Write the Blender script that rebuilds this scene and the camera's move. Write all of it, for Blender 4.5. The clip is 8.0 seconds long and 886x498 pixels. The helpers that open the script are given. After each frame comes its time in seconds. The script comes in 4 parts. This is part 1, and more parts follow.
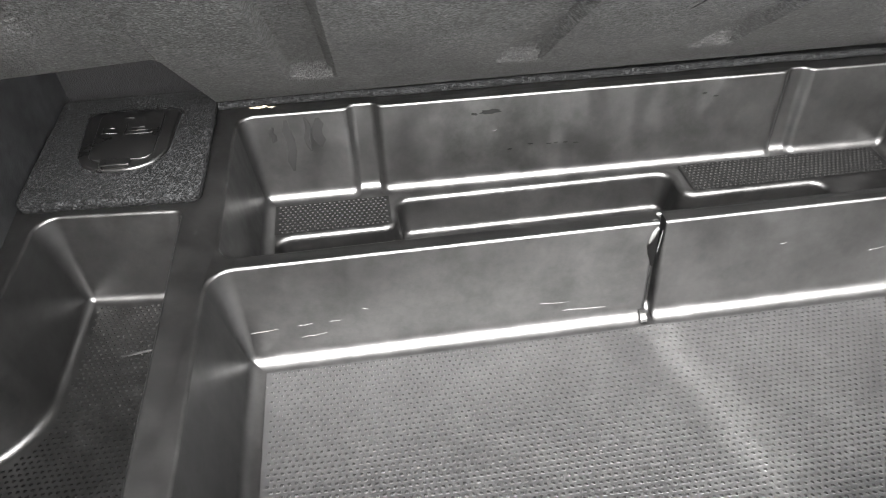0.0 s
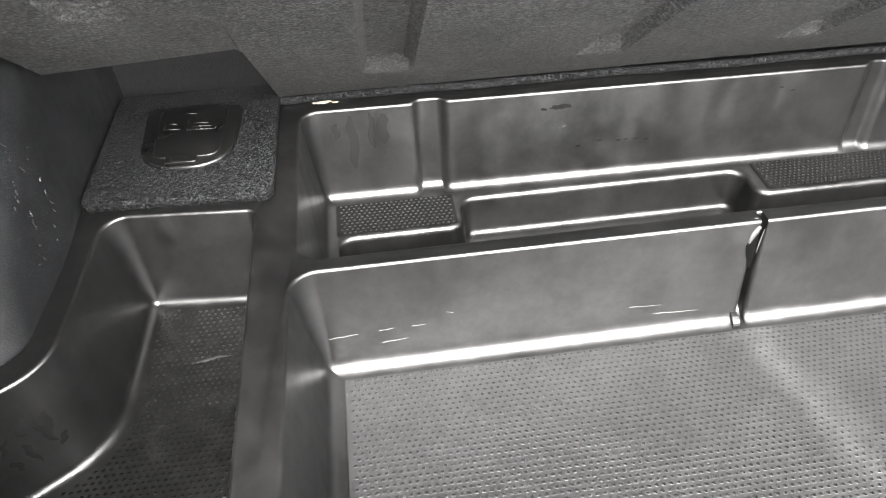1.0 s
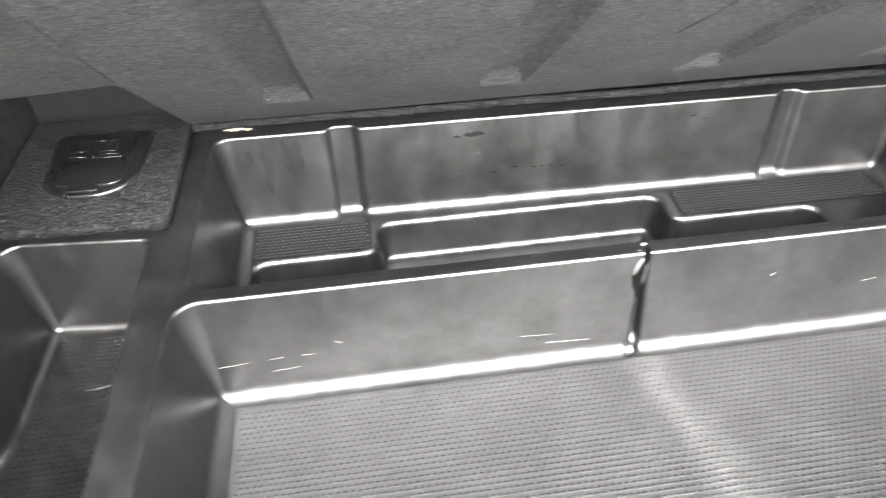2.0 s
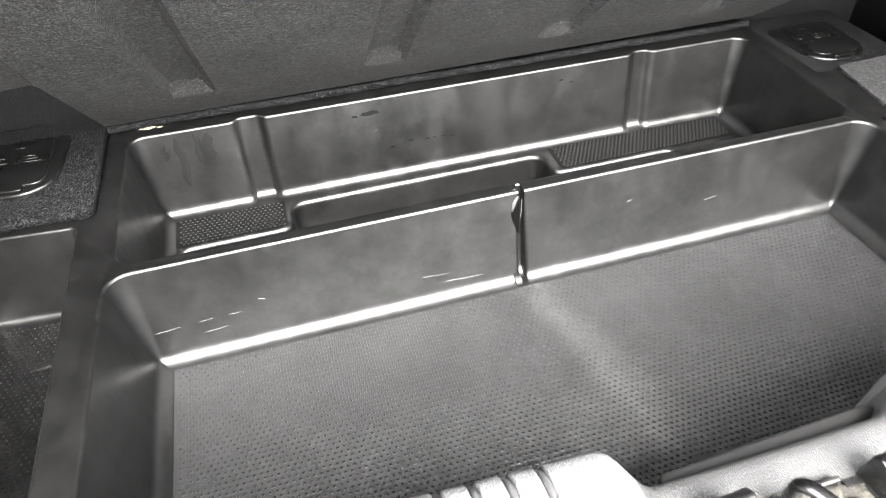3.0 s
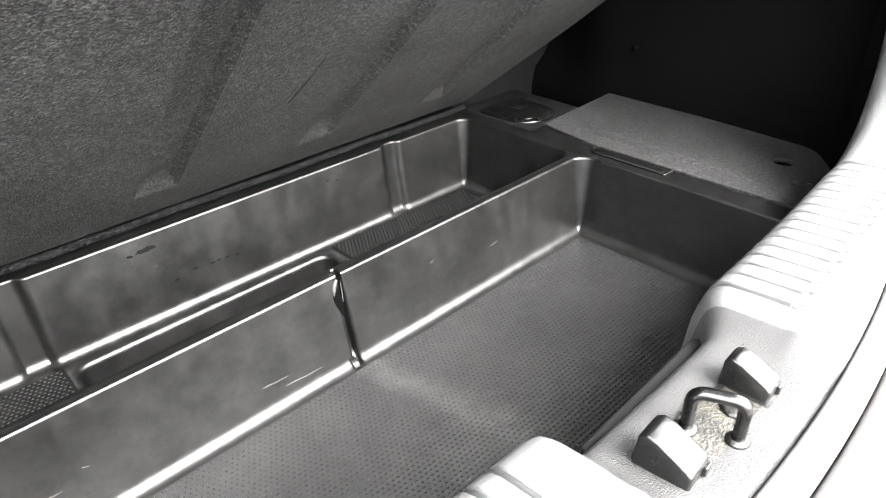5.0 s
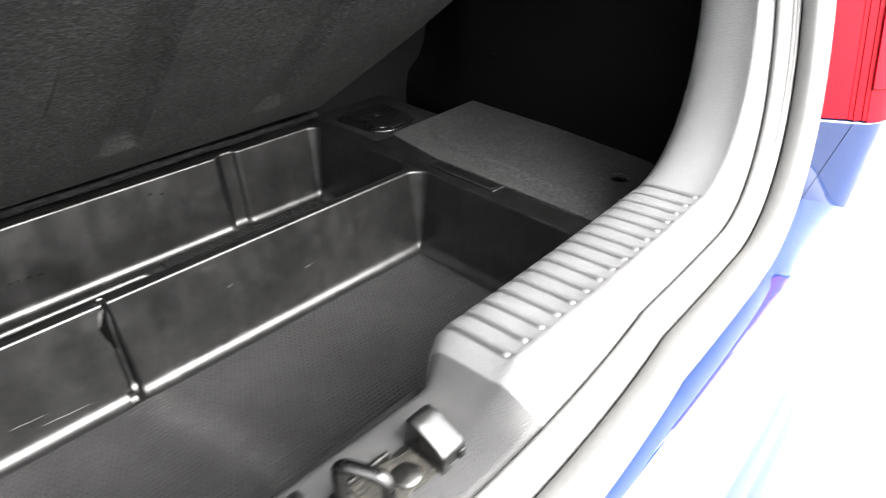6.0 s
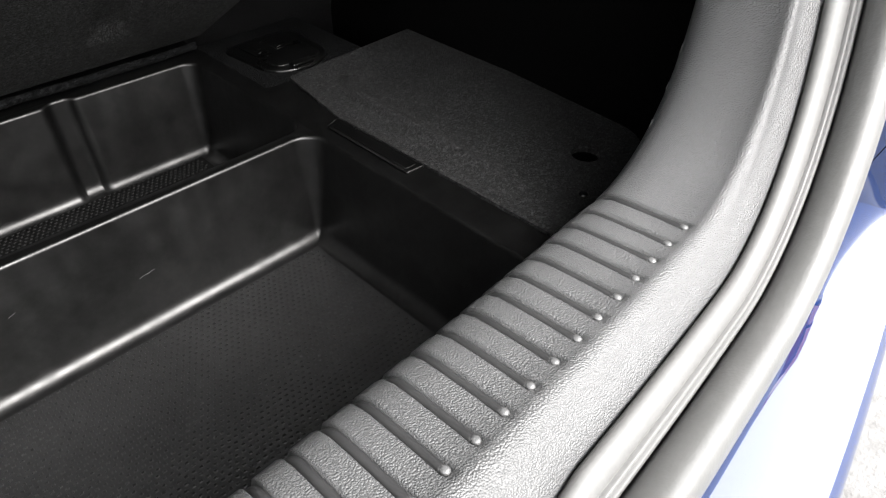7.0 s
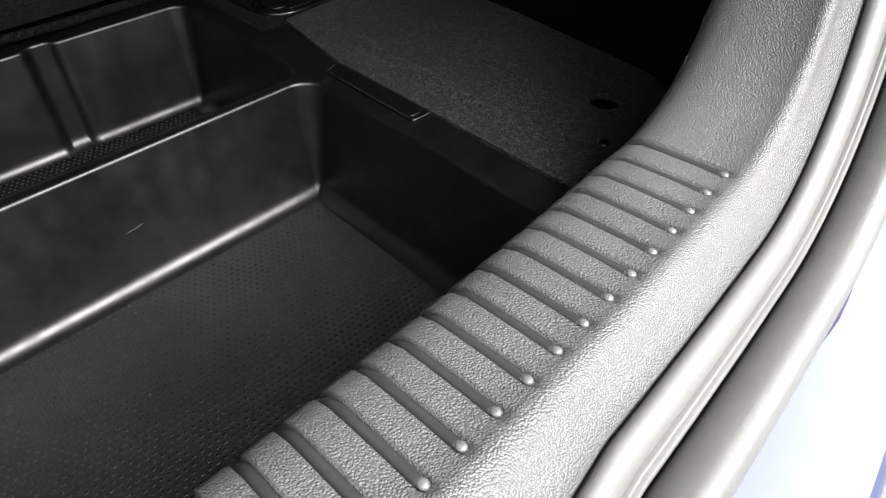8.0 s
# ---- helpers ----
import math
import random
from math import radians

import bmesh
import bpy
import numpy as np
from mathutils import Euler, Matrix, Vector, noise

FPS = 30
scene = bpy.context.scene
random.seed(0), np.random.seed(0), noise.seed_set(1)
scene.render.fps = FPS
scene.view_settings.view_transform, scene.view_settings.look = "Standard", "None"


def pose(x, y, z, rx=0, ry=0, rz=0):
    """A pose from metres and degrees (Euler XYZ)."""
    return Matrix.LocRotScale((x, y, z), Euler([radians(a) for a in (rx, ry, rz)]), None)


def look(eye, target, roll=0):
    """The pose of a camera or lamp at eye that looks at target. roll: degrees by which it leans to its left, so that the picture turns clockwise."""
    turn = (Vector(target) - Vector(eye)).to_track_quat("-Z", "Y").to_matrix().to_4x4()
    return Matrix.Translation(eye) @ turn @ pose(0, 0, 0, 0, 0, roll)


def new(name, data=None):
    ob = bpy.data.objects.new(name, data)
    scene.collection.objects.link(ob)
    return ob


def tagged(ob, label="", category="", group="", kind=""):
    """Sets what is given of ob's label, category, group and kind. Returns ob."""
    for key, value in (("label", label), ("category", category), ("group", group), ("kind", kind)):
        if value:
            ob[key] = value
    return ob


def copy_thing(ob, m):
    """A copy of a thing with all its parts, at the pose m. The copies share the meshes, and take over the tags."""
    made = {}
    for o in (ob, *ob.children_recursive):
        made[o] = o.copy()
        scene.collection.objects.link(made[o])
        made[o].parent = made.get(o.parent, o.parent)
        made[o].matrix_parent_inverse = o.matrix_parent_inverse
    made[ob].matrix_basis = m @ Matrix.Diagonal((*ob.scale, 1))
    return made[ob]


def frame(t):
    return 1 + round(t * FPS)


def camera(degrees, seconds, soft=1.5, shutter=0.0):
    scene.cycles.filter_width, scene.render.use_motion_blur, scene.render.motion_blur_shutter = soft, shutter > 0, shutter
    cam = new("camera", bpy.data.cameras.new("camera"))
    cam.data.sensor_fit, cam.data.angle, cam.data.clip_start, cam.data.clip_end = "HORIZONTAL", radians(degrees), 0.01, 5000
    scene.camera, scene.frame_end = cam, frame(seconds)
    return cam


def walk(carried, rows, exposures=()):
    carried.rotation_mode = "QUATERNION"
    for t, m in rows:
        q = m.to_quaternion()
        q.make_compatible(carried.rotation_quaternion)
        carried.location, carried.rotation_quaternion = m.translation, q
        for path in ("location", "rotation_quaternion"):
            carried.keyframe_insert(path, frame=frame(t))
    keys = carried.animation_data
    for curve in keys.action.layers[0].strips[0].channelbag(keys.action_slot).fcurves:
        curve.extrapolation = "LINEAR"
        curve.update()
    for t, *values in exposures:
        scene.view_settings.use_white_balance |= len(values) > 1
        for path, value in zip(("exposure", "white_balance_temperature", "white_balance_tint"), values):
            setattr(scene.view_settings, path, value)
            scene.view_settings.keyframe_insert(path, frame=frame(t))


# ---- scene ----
cam = camera(67.0, 8.0, soft=1.0, shutter=0.2)
PATH = [
    (0, (0.135, -0.412, 0.525), (0.314, 1.021, -0.858), -1.4),
    (0.5, (0.095, -0.369, 0.501), (0.266, 1.067, -0.881), -1.6),
    (1, (0.061, -0.379, 0.504), (0.236, 1.058, -0.876), -1.6),
    (1.5, (-0.012, -0.392, 0.494), (0.14, 1.032, -0.903), -1.8),
    (2, (0.158, -0.385, 0.523), (0.346, 1.067, -0.84), -1.1),
    (2.2, (0.235, -0.383, 0.516), (0.443, 1.064, -0.849), -1.4),
    (3.3, (0.155, -0.551, 0.556), (0.63, 0.899, -0.737), -2.4),
    (3.5, (0.152, -0.57, 0.566), (0.729, 0.934, -0.619), -2.3),
    (4, (0.172, -0.575, 0.543), (1.091, 0.874, -0.486), -2.8),
    (4.2, (0.168, -0.567, 0.532), (1.187, 0.816, -0.492), -2.8),
    (5.3, (0.061, -0.49, 0.5), (1.208, 0.77, -0.548), -2.2),
    (5.5, (0.086, -0.51, 0.502), (1.225, 0.75, -0.553), -2.3),
    (6, (0.259, -0.597, 0.504), (1.449, 0.609, -0.559), -1.0),
    (6.5, (0.49, -0.525, 0.487), (1.651, 0.629, -0.663), 0.3),
    (7, (0.499, -0.485, 0.449), (1.59, 0.595, -0.832), 0.4),
    (7.5, (0.493, -0.449, 0.438), (1.544, 0.587, -0.912), 0.6),
    (8, (0.514, -0.463, 0.418), (1.549, 0.569, -0.947), 0.4),
]
EXPOSURES = [(0.0, 6.3), (1.0, 6.3), (1.6, 6.55), (2.0, 6.75), (2.2, 6.75), (3.3, 6.15), (4.2, 6.1), (5.3, 5.75), (5.7, 5.45), (6.1, 4.55), (6.5, 3.6), (8.0, 3.4)]
walk(cam, [(t, look(eye, target, roll)) for t, eye, target, roll in PATH], EXPOSURES)

# ---------------------------------------------------------------- light
world = bpy.data.worlds.new("sky")
scene.world = world
world.use_nodes = True
wn = world.node_tree.nodes
sky = wn.new("ShaderNodeTexSky")
sky.sky_type = "NISHITA"
sky.sun_disc = False
sky.sun_elevation, sky.sun_rotation = radians(50), radians(175)
sky.air_density, sky.dust_density, sky.ozone_density = 0.8, 6.0, 0.6
wn["Background"].inputs["Strength"].default_value = 0.13
haze = wn.new("ShaderNodeMix")          # thin bright overcast over the clear sky
haze.data_type = "RGBA"
haze.inputs[0].default_value = 0.85
haze.inputs[7].default_value = (7.4, 7.35, 7.25, 1)
world.node_tree.links.new(sky.outputs[0], haze.inputs[6])
world.node_tree.links.new(haze.outputs[2], wn["Background"].inputs["Color"])

sun = new("sun", bpy.data.lights.new("sun", "SUN"))
sun.data.energy, sun.data.angle, sun.data.color = 1.5, radians(38), (1.0, 0.995, 0.985)
sun.matrix_world = look((0.06, -0.62, 0.77), (0, 0, 0))


# ---------------------------------------------------------------- materials
def material(name, base, rough=0.5, metal=0.0, grain=0.0, grain_size=0.001, vary=0.25, blotch=8.0,
             dust=0.0, dust_colour=(0.29, 0.29, 0.285), spec=0.5, coat=0.0, coat_rough=0.03, rough_vary=0.05, fleck=0.35, small_vary=None, pebble=False, tufts=0.0, tuft_span=(0.35, 2.6), streaks=0.0, smudge=0.0, band=0.0):
    """Base colour varied at two scales, roughness variation, grain relief and dust."""
    m = bpy.data.materials.new(name)
    m.use_nodes = True
    nt = m.node_tree
    N, L = nt.nodes, nt.links.new
    b = N["Principled BSDF"]
    co = N.new("ShaderNodeTexCoord").outputs["Object"]

    def noise_tex(scale, detail=4.0, rgh=0.55):
        n = N.new("ShaderNodeTexNoise")
        n.inputs["Scale"].default_value = scale
        n.inputs["Detail"].default_value = detail
        n.inputs["Roughness"].default_value = rgh
        L(co, n.inputs["Vector"])
        return n.outputs["Fac"]

    def mapped(src, a0, a1, b0, b1):
        n = N.new("ShaderNodeMapRange")
        for k, v in zip(("From Min", "From Max", "To Min", "To Max"), (a0, a1, b0, b1)):
            n.inputs[k].default_value = v
        L(src, n.inputs["Value"])
        return n.outputs["Result"]

    def math_node(op, a, c):
        n = N.new("ShaderNodeMath")
        n.operation = op
        for k, v in ((0, a), (1, c)):
            if isinstance(v, (int, float)):
                n.inputs[k].default_value = v
            else:
                L(v, n.inputs[k])
        return n.outputs[0]

    big = mapped(noise_tex(blotch), 0.3, 0.7, 1 - vary, 1 + vary)
    small = mapped(noise_tex(1.0 / max(grain_size, 1e-4) * fleck, 2.0), 0.32, 0.68, 1 - (small_vary or vary * 0.8), 1 + (small_vary or vary * 0.8))
    both = math_node("MULTIPLY", big, small)

    def cells(size, output, smooth=False):
        n = N.new("ShaderNodeTexVoronoi")
        if smooth:
            n.feature = "SMOOTH_F1"
            n.inputs["Smoothness"].default_value = 0.12
        n.inputs["Scale"].default_value = 1.0 / size
        L(co, n.inputs["Vector"])
        return n.outputs[output]

    if tufts > 0:        # single fibres of felt, lighter and darker
        split = N.new("ShaderNodeSeparateColor")
        L(cells(tufts, "Color"), split.inputs[0])
        lone = mapped(math_node("MULTIPLY", split.outputs[0], split.outputs[1]), 0.0, 0.9, tuft_span[0], tuft_span[1])
        both = math_node("MULTIPLY", both, lone)
    scale = N.new("ShaderNodeVectorMath")
    scale.operation = "SCALE"
    scale.inputs[0].default_value = base
    L(both, scale.inputs["Scale"])
    colour = scale.outputs[0]
    r = mapped(noise_tex(blotch * 2.7, 6.0), 0.3, 0.7, rough - rough_vary, rough + rough_vary)
    if streaks > 0:      # faint wiped streaks running down the surface
        flow = N.new("ShaderNodeMapping")
        flow.inputs["Scale"].default_value = (1.0, 1.0, 0.12)
        L(co, flow.inputs["Vector"])
        n = N.new("ShaderNodeTexNoise")
        n.inputs["Scale"].default_value = 55.0
        n.inputs["Detail"].default_value = 5.0
        L(flow.outputs[0], n.inputs["Vector"])
        r = math_node("ADD", r, mapped(n.outputs["Fac"], 0.35, 0.7, -streaks, streaks))
    if dust > 0:
        patch = mapped(noise_tex(6.0, 5.0, 0.6), 0.40, 0.80, 0.0, 1.0)
        speck = mapped(noise_tex(700.0, 1.0), 0.66, 0.76, 0.0, 1.0)
        amount = math_node("MULTIPLY", math_node("ADD", math_node("MULTIPLY", patch, 0.5), speck), dust)
        mix = N.new("ShaderNodeMix")
        mix.data_type = "RGBA"
        L(amount, mix.inputs[0])
        L(colour, mix.inputs[6])
        mix.inputs[7].default_value = (*dust_colour, 1)
        colour = mix.outputs[2]
        r = math_node("ADD", r, math_node("MULTIPLY", amount, 0.3))
    if band > 0:         # a paler, uneven band running back from the slot over the floor
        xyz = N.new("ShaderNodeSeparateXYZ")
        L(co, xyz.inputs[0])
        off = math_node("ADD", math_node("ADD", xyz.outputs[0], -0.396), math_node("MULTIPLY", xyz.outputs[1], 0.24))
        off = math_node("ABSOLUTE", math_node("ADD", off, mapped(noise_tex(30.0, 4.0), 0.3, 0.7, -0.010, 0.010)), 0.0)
        streak_fac = math_node("MULTIPLY", mapped(off, 0.004, 0.030, 1.0, 0.0), mapped(noise_tex(90.0, 5.0), 0.3, 0.65, 0.35, 1.0))
        streak_fac = math_node("MULTIPLY", streak_fac, mapped(xyz.outputs[1], -0.30, -0.02, 0.45, 1.0))
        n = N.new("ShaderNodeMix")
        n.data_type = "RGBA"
        L(math_node("MULTIPLY", streak_fac, band), n.inputs[0])
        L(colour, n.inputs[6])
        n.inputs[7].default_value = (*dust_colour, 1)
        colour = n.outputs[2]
    L(colour, b.inputs["Base Color"])
    L(r, b.inputs["Roughness"])
    b.inputs["Metallic"].default_value = metal
    b.inputs["Specular IOR Level"].default_value = spec
    if smudge > 0:       # wiped and handled patches with less sheen
        cloud = math_node("MULTIPLY", mapped(noise_tex(13.0, 7.0, 0.65), 0.38, 0.66, 1.0 - smudge, 1.0), mapped(noise_tex(70.0, 5.0, 0.7), 0.35, 0.62, 1.0 - smudge * 0.5, 1.0))
        L(math_node("MULTIPLY", cloud, spec * (1.0 + smudge * 0.7)), b.inputs["Specular IOR Level"])
    b.inputs["Coat Weight"].default_value = coat
    b.inputs["Coat Roughness"].default_value = coat_rough
    b.inputs["Coat IOR"].default_value = 1.8
    if grain > 0:
        bump = N.new("ShaderNodeBump")
        bump.inputs["Strength"].default_value = grain
        bump.inputs["Distance"].default_value = grain_size
        if pebble:
            cone = mapped(cells(grain_size, "Distance", True), 0.0, 0.75, 1.0, 0.0)
            L(math_node("POWER", cone, 0.7), bump.inputs["Height"])
        else:
            L(noise_tex(1.0 / grain_size, 2.0), bump.inputs["Height"])
        L(bump.outputs[0], b.inputs["Normal"])
    return m


PLASTIC = material("black_moulded_plastic", (0.0007, 0.0007, 0.0007), 0.385, grain=0.08, grain_size=0.0009, dust=0.0022, spec=0.42, rough_vary=0.045, blotch=16, streaks=0.035, smudge=0.34)
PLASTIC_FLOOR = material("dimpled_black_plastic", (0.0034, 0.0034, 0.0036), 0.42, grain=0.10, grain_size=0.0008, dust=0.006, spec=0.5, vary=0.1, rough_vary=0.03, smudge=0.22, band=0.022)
GLOSS = material("smooth_black_plastic", (0.0012, 0.0012, 0.0012), 0.30, grain=0.05, grain_size=0.001, dust=0.005, spec=0.28)
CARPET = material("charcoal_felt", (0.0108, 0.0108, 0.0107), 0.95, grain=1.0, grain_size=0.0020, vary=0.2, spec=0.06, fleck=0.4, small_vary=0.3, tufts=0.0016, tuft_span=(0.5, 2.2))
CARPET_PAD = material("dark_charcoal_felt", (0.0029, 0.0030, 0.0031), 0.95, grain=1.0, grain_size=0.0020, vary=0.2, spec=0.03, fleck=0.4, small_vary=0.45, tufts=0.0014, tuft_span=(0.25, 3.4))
CARPET_BOARD = material("grey_felt", (0.0095, 0.0095, 0.0096), 0.95, grain=1.0, grain_size=0.0020, vary=0.2, spec=0.1, fleck=0.4, small_vary=0.3, tufts=0.0017, tuft_span=(0.5, 2.2))
# seat back felt, the raised board's shadow put into its near-black colour
CARPET_SHADED = material("shaded_felt", (0.0008, 0.0008, 0.0009), 0.95, grain=0.9, grain_size=0.0016, vary=0.25, spec=0.1, fleck=0.4, small_vary=0.35, tufts=0.0013)
TRIM = material("grained_grey_trim", (0.046, 0.0465, 0.0474), 0.44, grain=0.52, grain_size=0.0010, vary=0.10, dust=0.02, pebble=True, spec=0.45)
# smooth trim in two tones: groove shade, and the glint at groove ends
TRIM_GROOVE_SHADE = material("groove_shade_trim", (0.018, 0.0181, 0.0184), 0.4, grain=0.05, grain_size=0.001, vary=0.1)
TRIM_GROOVE_GLINT = material("groove_glint_trim", (0.06, 0.0603, 0.061), 0.35, grain=0.05, grain_size=0.001, vary=0.1)
# sill trim again, darkened for the shade over its low middle
TRIM_SHADED = material("shaded_grained_trim", (0.016, 0.0161, 0.0163), 0.5, spec=0.25, grain=0.4, grain_size=0.0010, vary=0.10, dust=0.03, pebble=True)
TRIM_ARCH = material("grained_black_trim", (0.0022, 0.0023, 0.0025), 0.44, grain=0.10, grain_size=0.0014, dust=0.004, pebble=True, rough_vary=0.07, blotch=20, spec=0.24, smudge=0.4)
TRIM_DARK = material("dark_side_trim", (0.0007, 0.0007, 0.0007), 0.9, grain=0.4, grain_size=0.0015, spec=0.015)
PALE_EDGE = material("pale_grey_edge", (0.052, 0.052, 0.051), 0.45, grain=0.1, grain_size=0.002, vary=0.08, dust=0.02)
RUBBER = material("grey_rubber", (0.058, 0.058, 0.057), 0.55, grain=0.1, grain_size=0.0012, vary=0.08, dust=0.02)
RUBBER_BLACK = material("black_rubber", (0.0009, 0.0009, 0.0009), 0.30, grain=0.2, grain_size=0.001, dust=0.006, spec=0.5)
PAINT = material("glossy_blue_paint", (0.0002, 0.0080, 0.042), 0.45, metal=0.0, coat=1.0, spec=0.1, coat_rough=0.03, vary=0.04, blotch=3)
STEEL = material("worn_steel", (0.04, 0.0395, 0.038), 0.42, metal=1.0, grain=0.15, grain_size=0.002, vary=0.3, blotch=40)
STEEL_DARK = material("dark_steel", (0.0010, 0.0010, 0.0010), 0.24, metal=0.0, vary=0.3, blotch=60, spec=0.32)
RED_LENS = material("red_lamp_lens", (0.17, 0.0015, 0.005), 0.4, spec=0.06, vary=0.05)
RED_DARK = material("deep_red_lens", (0.12, 0.001, 0.004), 0.4, spec=0.06, vary=0.05)
AMBER = material("amber_lamp_lens", (0.15, 0.032, 0.010), 0.3, spec=0.25, vary=0.05)
ASPHALT = material("worn_asphalt", (0.062, 0.061, 0.06), 0.9, grain=0.5, grain_size=0.01, blotch=0.6)
SCUFF = material("scuffed_trim", (0.09, 0.09, 0.09), 0.6, vary=0.3)
# pale marks: torn plastic, scratches, crumbs, and the handle plate's painted highlights
FLAKE_GLINT = material("torn_edge_and_highlight", (0.0065, 0.0065, 0.0065), 0.5, vary=0.3)
DUST_METAL = material("dusty_bare_metal", (0.0095, 0.0088, 0.0068), 0.5, spec=0.4, metal=0.0, grain=0.5, grain_size=0.002, vary=0.6, blotch=150, dust=0.03)
STRIP = material("smooth_grey_strip", (0.0028, 0.0028, 0.0028), 0.6, spec=0.15, grain=0.1, grain_size=0.001, vary=0.08)
# dull near-black for the smears and for the rear shelves' pitted floors
DULL_BLACK = material("dull_black", (0.0004, 0.0004, 0.0004), 0.6, spec=0.13, vary=0.3)
DAMP = material("damp_spot", (0.0008, 0.0008, 0.0008), 0.6, spec=0.08)
# near black without sheen: the shade inside holes, given as colour
HOLLOW_SHADE = material("hollow_shade", (0.0004, 0.0004, 0.0004), 1.0, spec=0.02)
BEIGE = material("dry_glue", (0.13, 0.11, 0.08), 0.8, vary=0.5, blotch=120)


# ---------------------------------------------------------------- helpers
def finish(name, bm, mat, parent=None, label="", smooth=True, weighted=False, recalc=True):
    if recalc:
        bmesh.ops.recalc_face_normals(bm, faces=bm.faces)
    me = bpy.data.meshes.new(name)
    bm.to_mesh(me)
    bm.free()
    me.materials.append(mat)
    if smooth:
        me.shade_smooth()
    ob = new(name, me)
    if parent:
        ob.parent = parent
    if label:
        tagged(ob, label)
    if weighted:
        mod = ob.modifiers.new("normals", "WEIGHTED_NORMAL")
        mod.keep_sharp = True
    return ob


def part(name, bm, mat, parent, label="", smooth=True, weighted=False):
    return finish(name, bm, mat, parent, label, smooth, weighted)


def thing(name, label, category, group="", kind=""):
    return tagged(new(name), label, category, group, kind)


def flat_sharp(ob, degrees=35):
    ob.data.set_sharp_from_angle(angle=radians(degrees))
    return ob


def rounded(poly, d=0.0, weight=None, radius=0.01, seg=6):
    """A closed outline (counter-clockwise) moved inwards by d and rounded at its corners."""
    n = len(poly)
    weight = weight or [1.0] * n
    rad = radius if isinstance(radius, (list, tuple)) else [radius] * n
    P = [Vector(p) for p in poly]
    lines = []
    for i in range(n):
        a, c = P[i], P[(i + 1) % n]
        u = (c - a).normalized()
        lines.append((a + Vector((-u.y, u.x)) * d * weight[i], u))
    corners = []
    for i in range(n):
        (a, u), (c, v) = lines[i - 1], lines[i]
        cr = u.x * v.y - u.y * v.x
        k = ((c - a).x * v.y - (c - a).y * v.x) / cr
        corners.append((a + u * k, u, v, cr))
    out = []
    for i in range(n):
        p, u, v, cr = corners[i]
        turn = u.angle(v)
        r = max(0.0008, rad[i] - d if cr > 0 else rad[i] + d)
        t = r * math.tan(turn / 2)
        t = min(t, 0.47 * (corners[i - 1][0] - p).length, 0.47 * (corners[(i + 1) % n][0] - p).length)
        a, c, w = p - u * t, p + v * t, math.cos(turn / 2)
        for k in range(seg + 1):
            s = k / seg
            b0, b1, b2 = (1 - s) ** 2, 2 * s * (1 - s) * w, s * s
            out.append((a * b0 + p * b1 + c * b2) / (b0 + b1 + b2))
    return out


def loop_at(bm, outline, z):
    return [bm.verts.new((p[0], p[1], z)) for p in outline]


def bridge(bm, a, c):
    n = len(a)
    for i in range(n):
        j = (i + 1) % n
        bm.faces.new((a[i], a[j], c[j], c[i]))


def pocket(bm, poly, top, depth_z, draft, base_r, weight=None, radius=0.02, seg=6, lip=0.0034, fill=True):
    """A moulded pocket: rounded lip, drafted wall, rounded foot and floor. Returns the lip's outer loop."""
    prof = []
    for k in range(5):
        a = k / 4 * math.pi / 2
        prof.append((-lip + lip * math.sin(a), top - lip + lip * math.cos(a)))
    prof.append((draft * 0.5, (top + depth_z) / 2))
    for k in range(7):
        a = k / 6 * math.pi / 2
        prof.append((draft + base_r - base_r * math.cos(a), depth_z + base_r - base_r * math.sin(a)))
    loops = [loop_at(bm, rounded(poly, d, weight, radius, seg), z) for d, z in prof]
    for a, c in zip(loops[:-1], loops[1:]):
        bridge(bm, a, c)
    if fill:
        bm.faces.new(loops[-1])
    return loops[0], loops[-1]


def solid(outline, z0, z1, bevel=0.003, seg=3):
    """A slab with an outline, rounded along its upper and lower edges."""
    bm = bmesh.new()
    prof = [(0.0, z0)]
    for k in range(seg + 1):
        a = k / seg * math.pi / 2
        prof.append((bevel - bevel * math.cos(a), z1 - bevel + bevel * math.sin(a)))
    c = sum((Vector(p) for p in outline), Vector((0, 0))) / len(outline)
    loops = []
    for d, z in prof:
        pts = []
        for i, p in enumerate(outline):
            q, r = Vector(outline[i - 1]), Vector(outline[(i + 1) % len(outline)])
            t = (r - q).normalized()
            pts.append(Vector(p) + Vector((-t.y, t.x)) * d)
        loops.append(loop_at(bm, pts, z))
    for a, e in zip(loops[:-1], loops[1:]):
        bridge(bm, a, e)
    bm.faces.new(loops[0][::-1])
    bm.faces.new(loops[-1])
    return bm


def box(bm, x0, x1, y0, y1, z0, z1):
    v = [bm.verts.new((x, y, z)) for z in (z0, z1) for x, y in ((x0, y0), (x1, y0), (x1, y1), (x0, y1))]
    for f in ((0, 3, 2, 1), (4, 5, 6, 7), (0, 1, 5, 4), (1, 2, 6, 5), (2, 3, 7, 6), (3, 0, 4, 7)):
        bm.faces.new([v[i] for i in f])
    return v


def bevel_all(bm, width, seg=2):
    bmesh.ops.bevel(bm, geom=list(bm.edges), offset=width, segments=seg, affect="EDGES", profile=0.5)


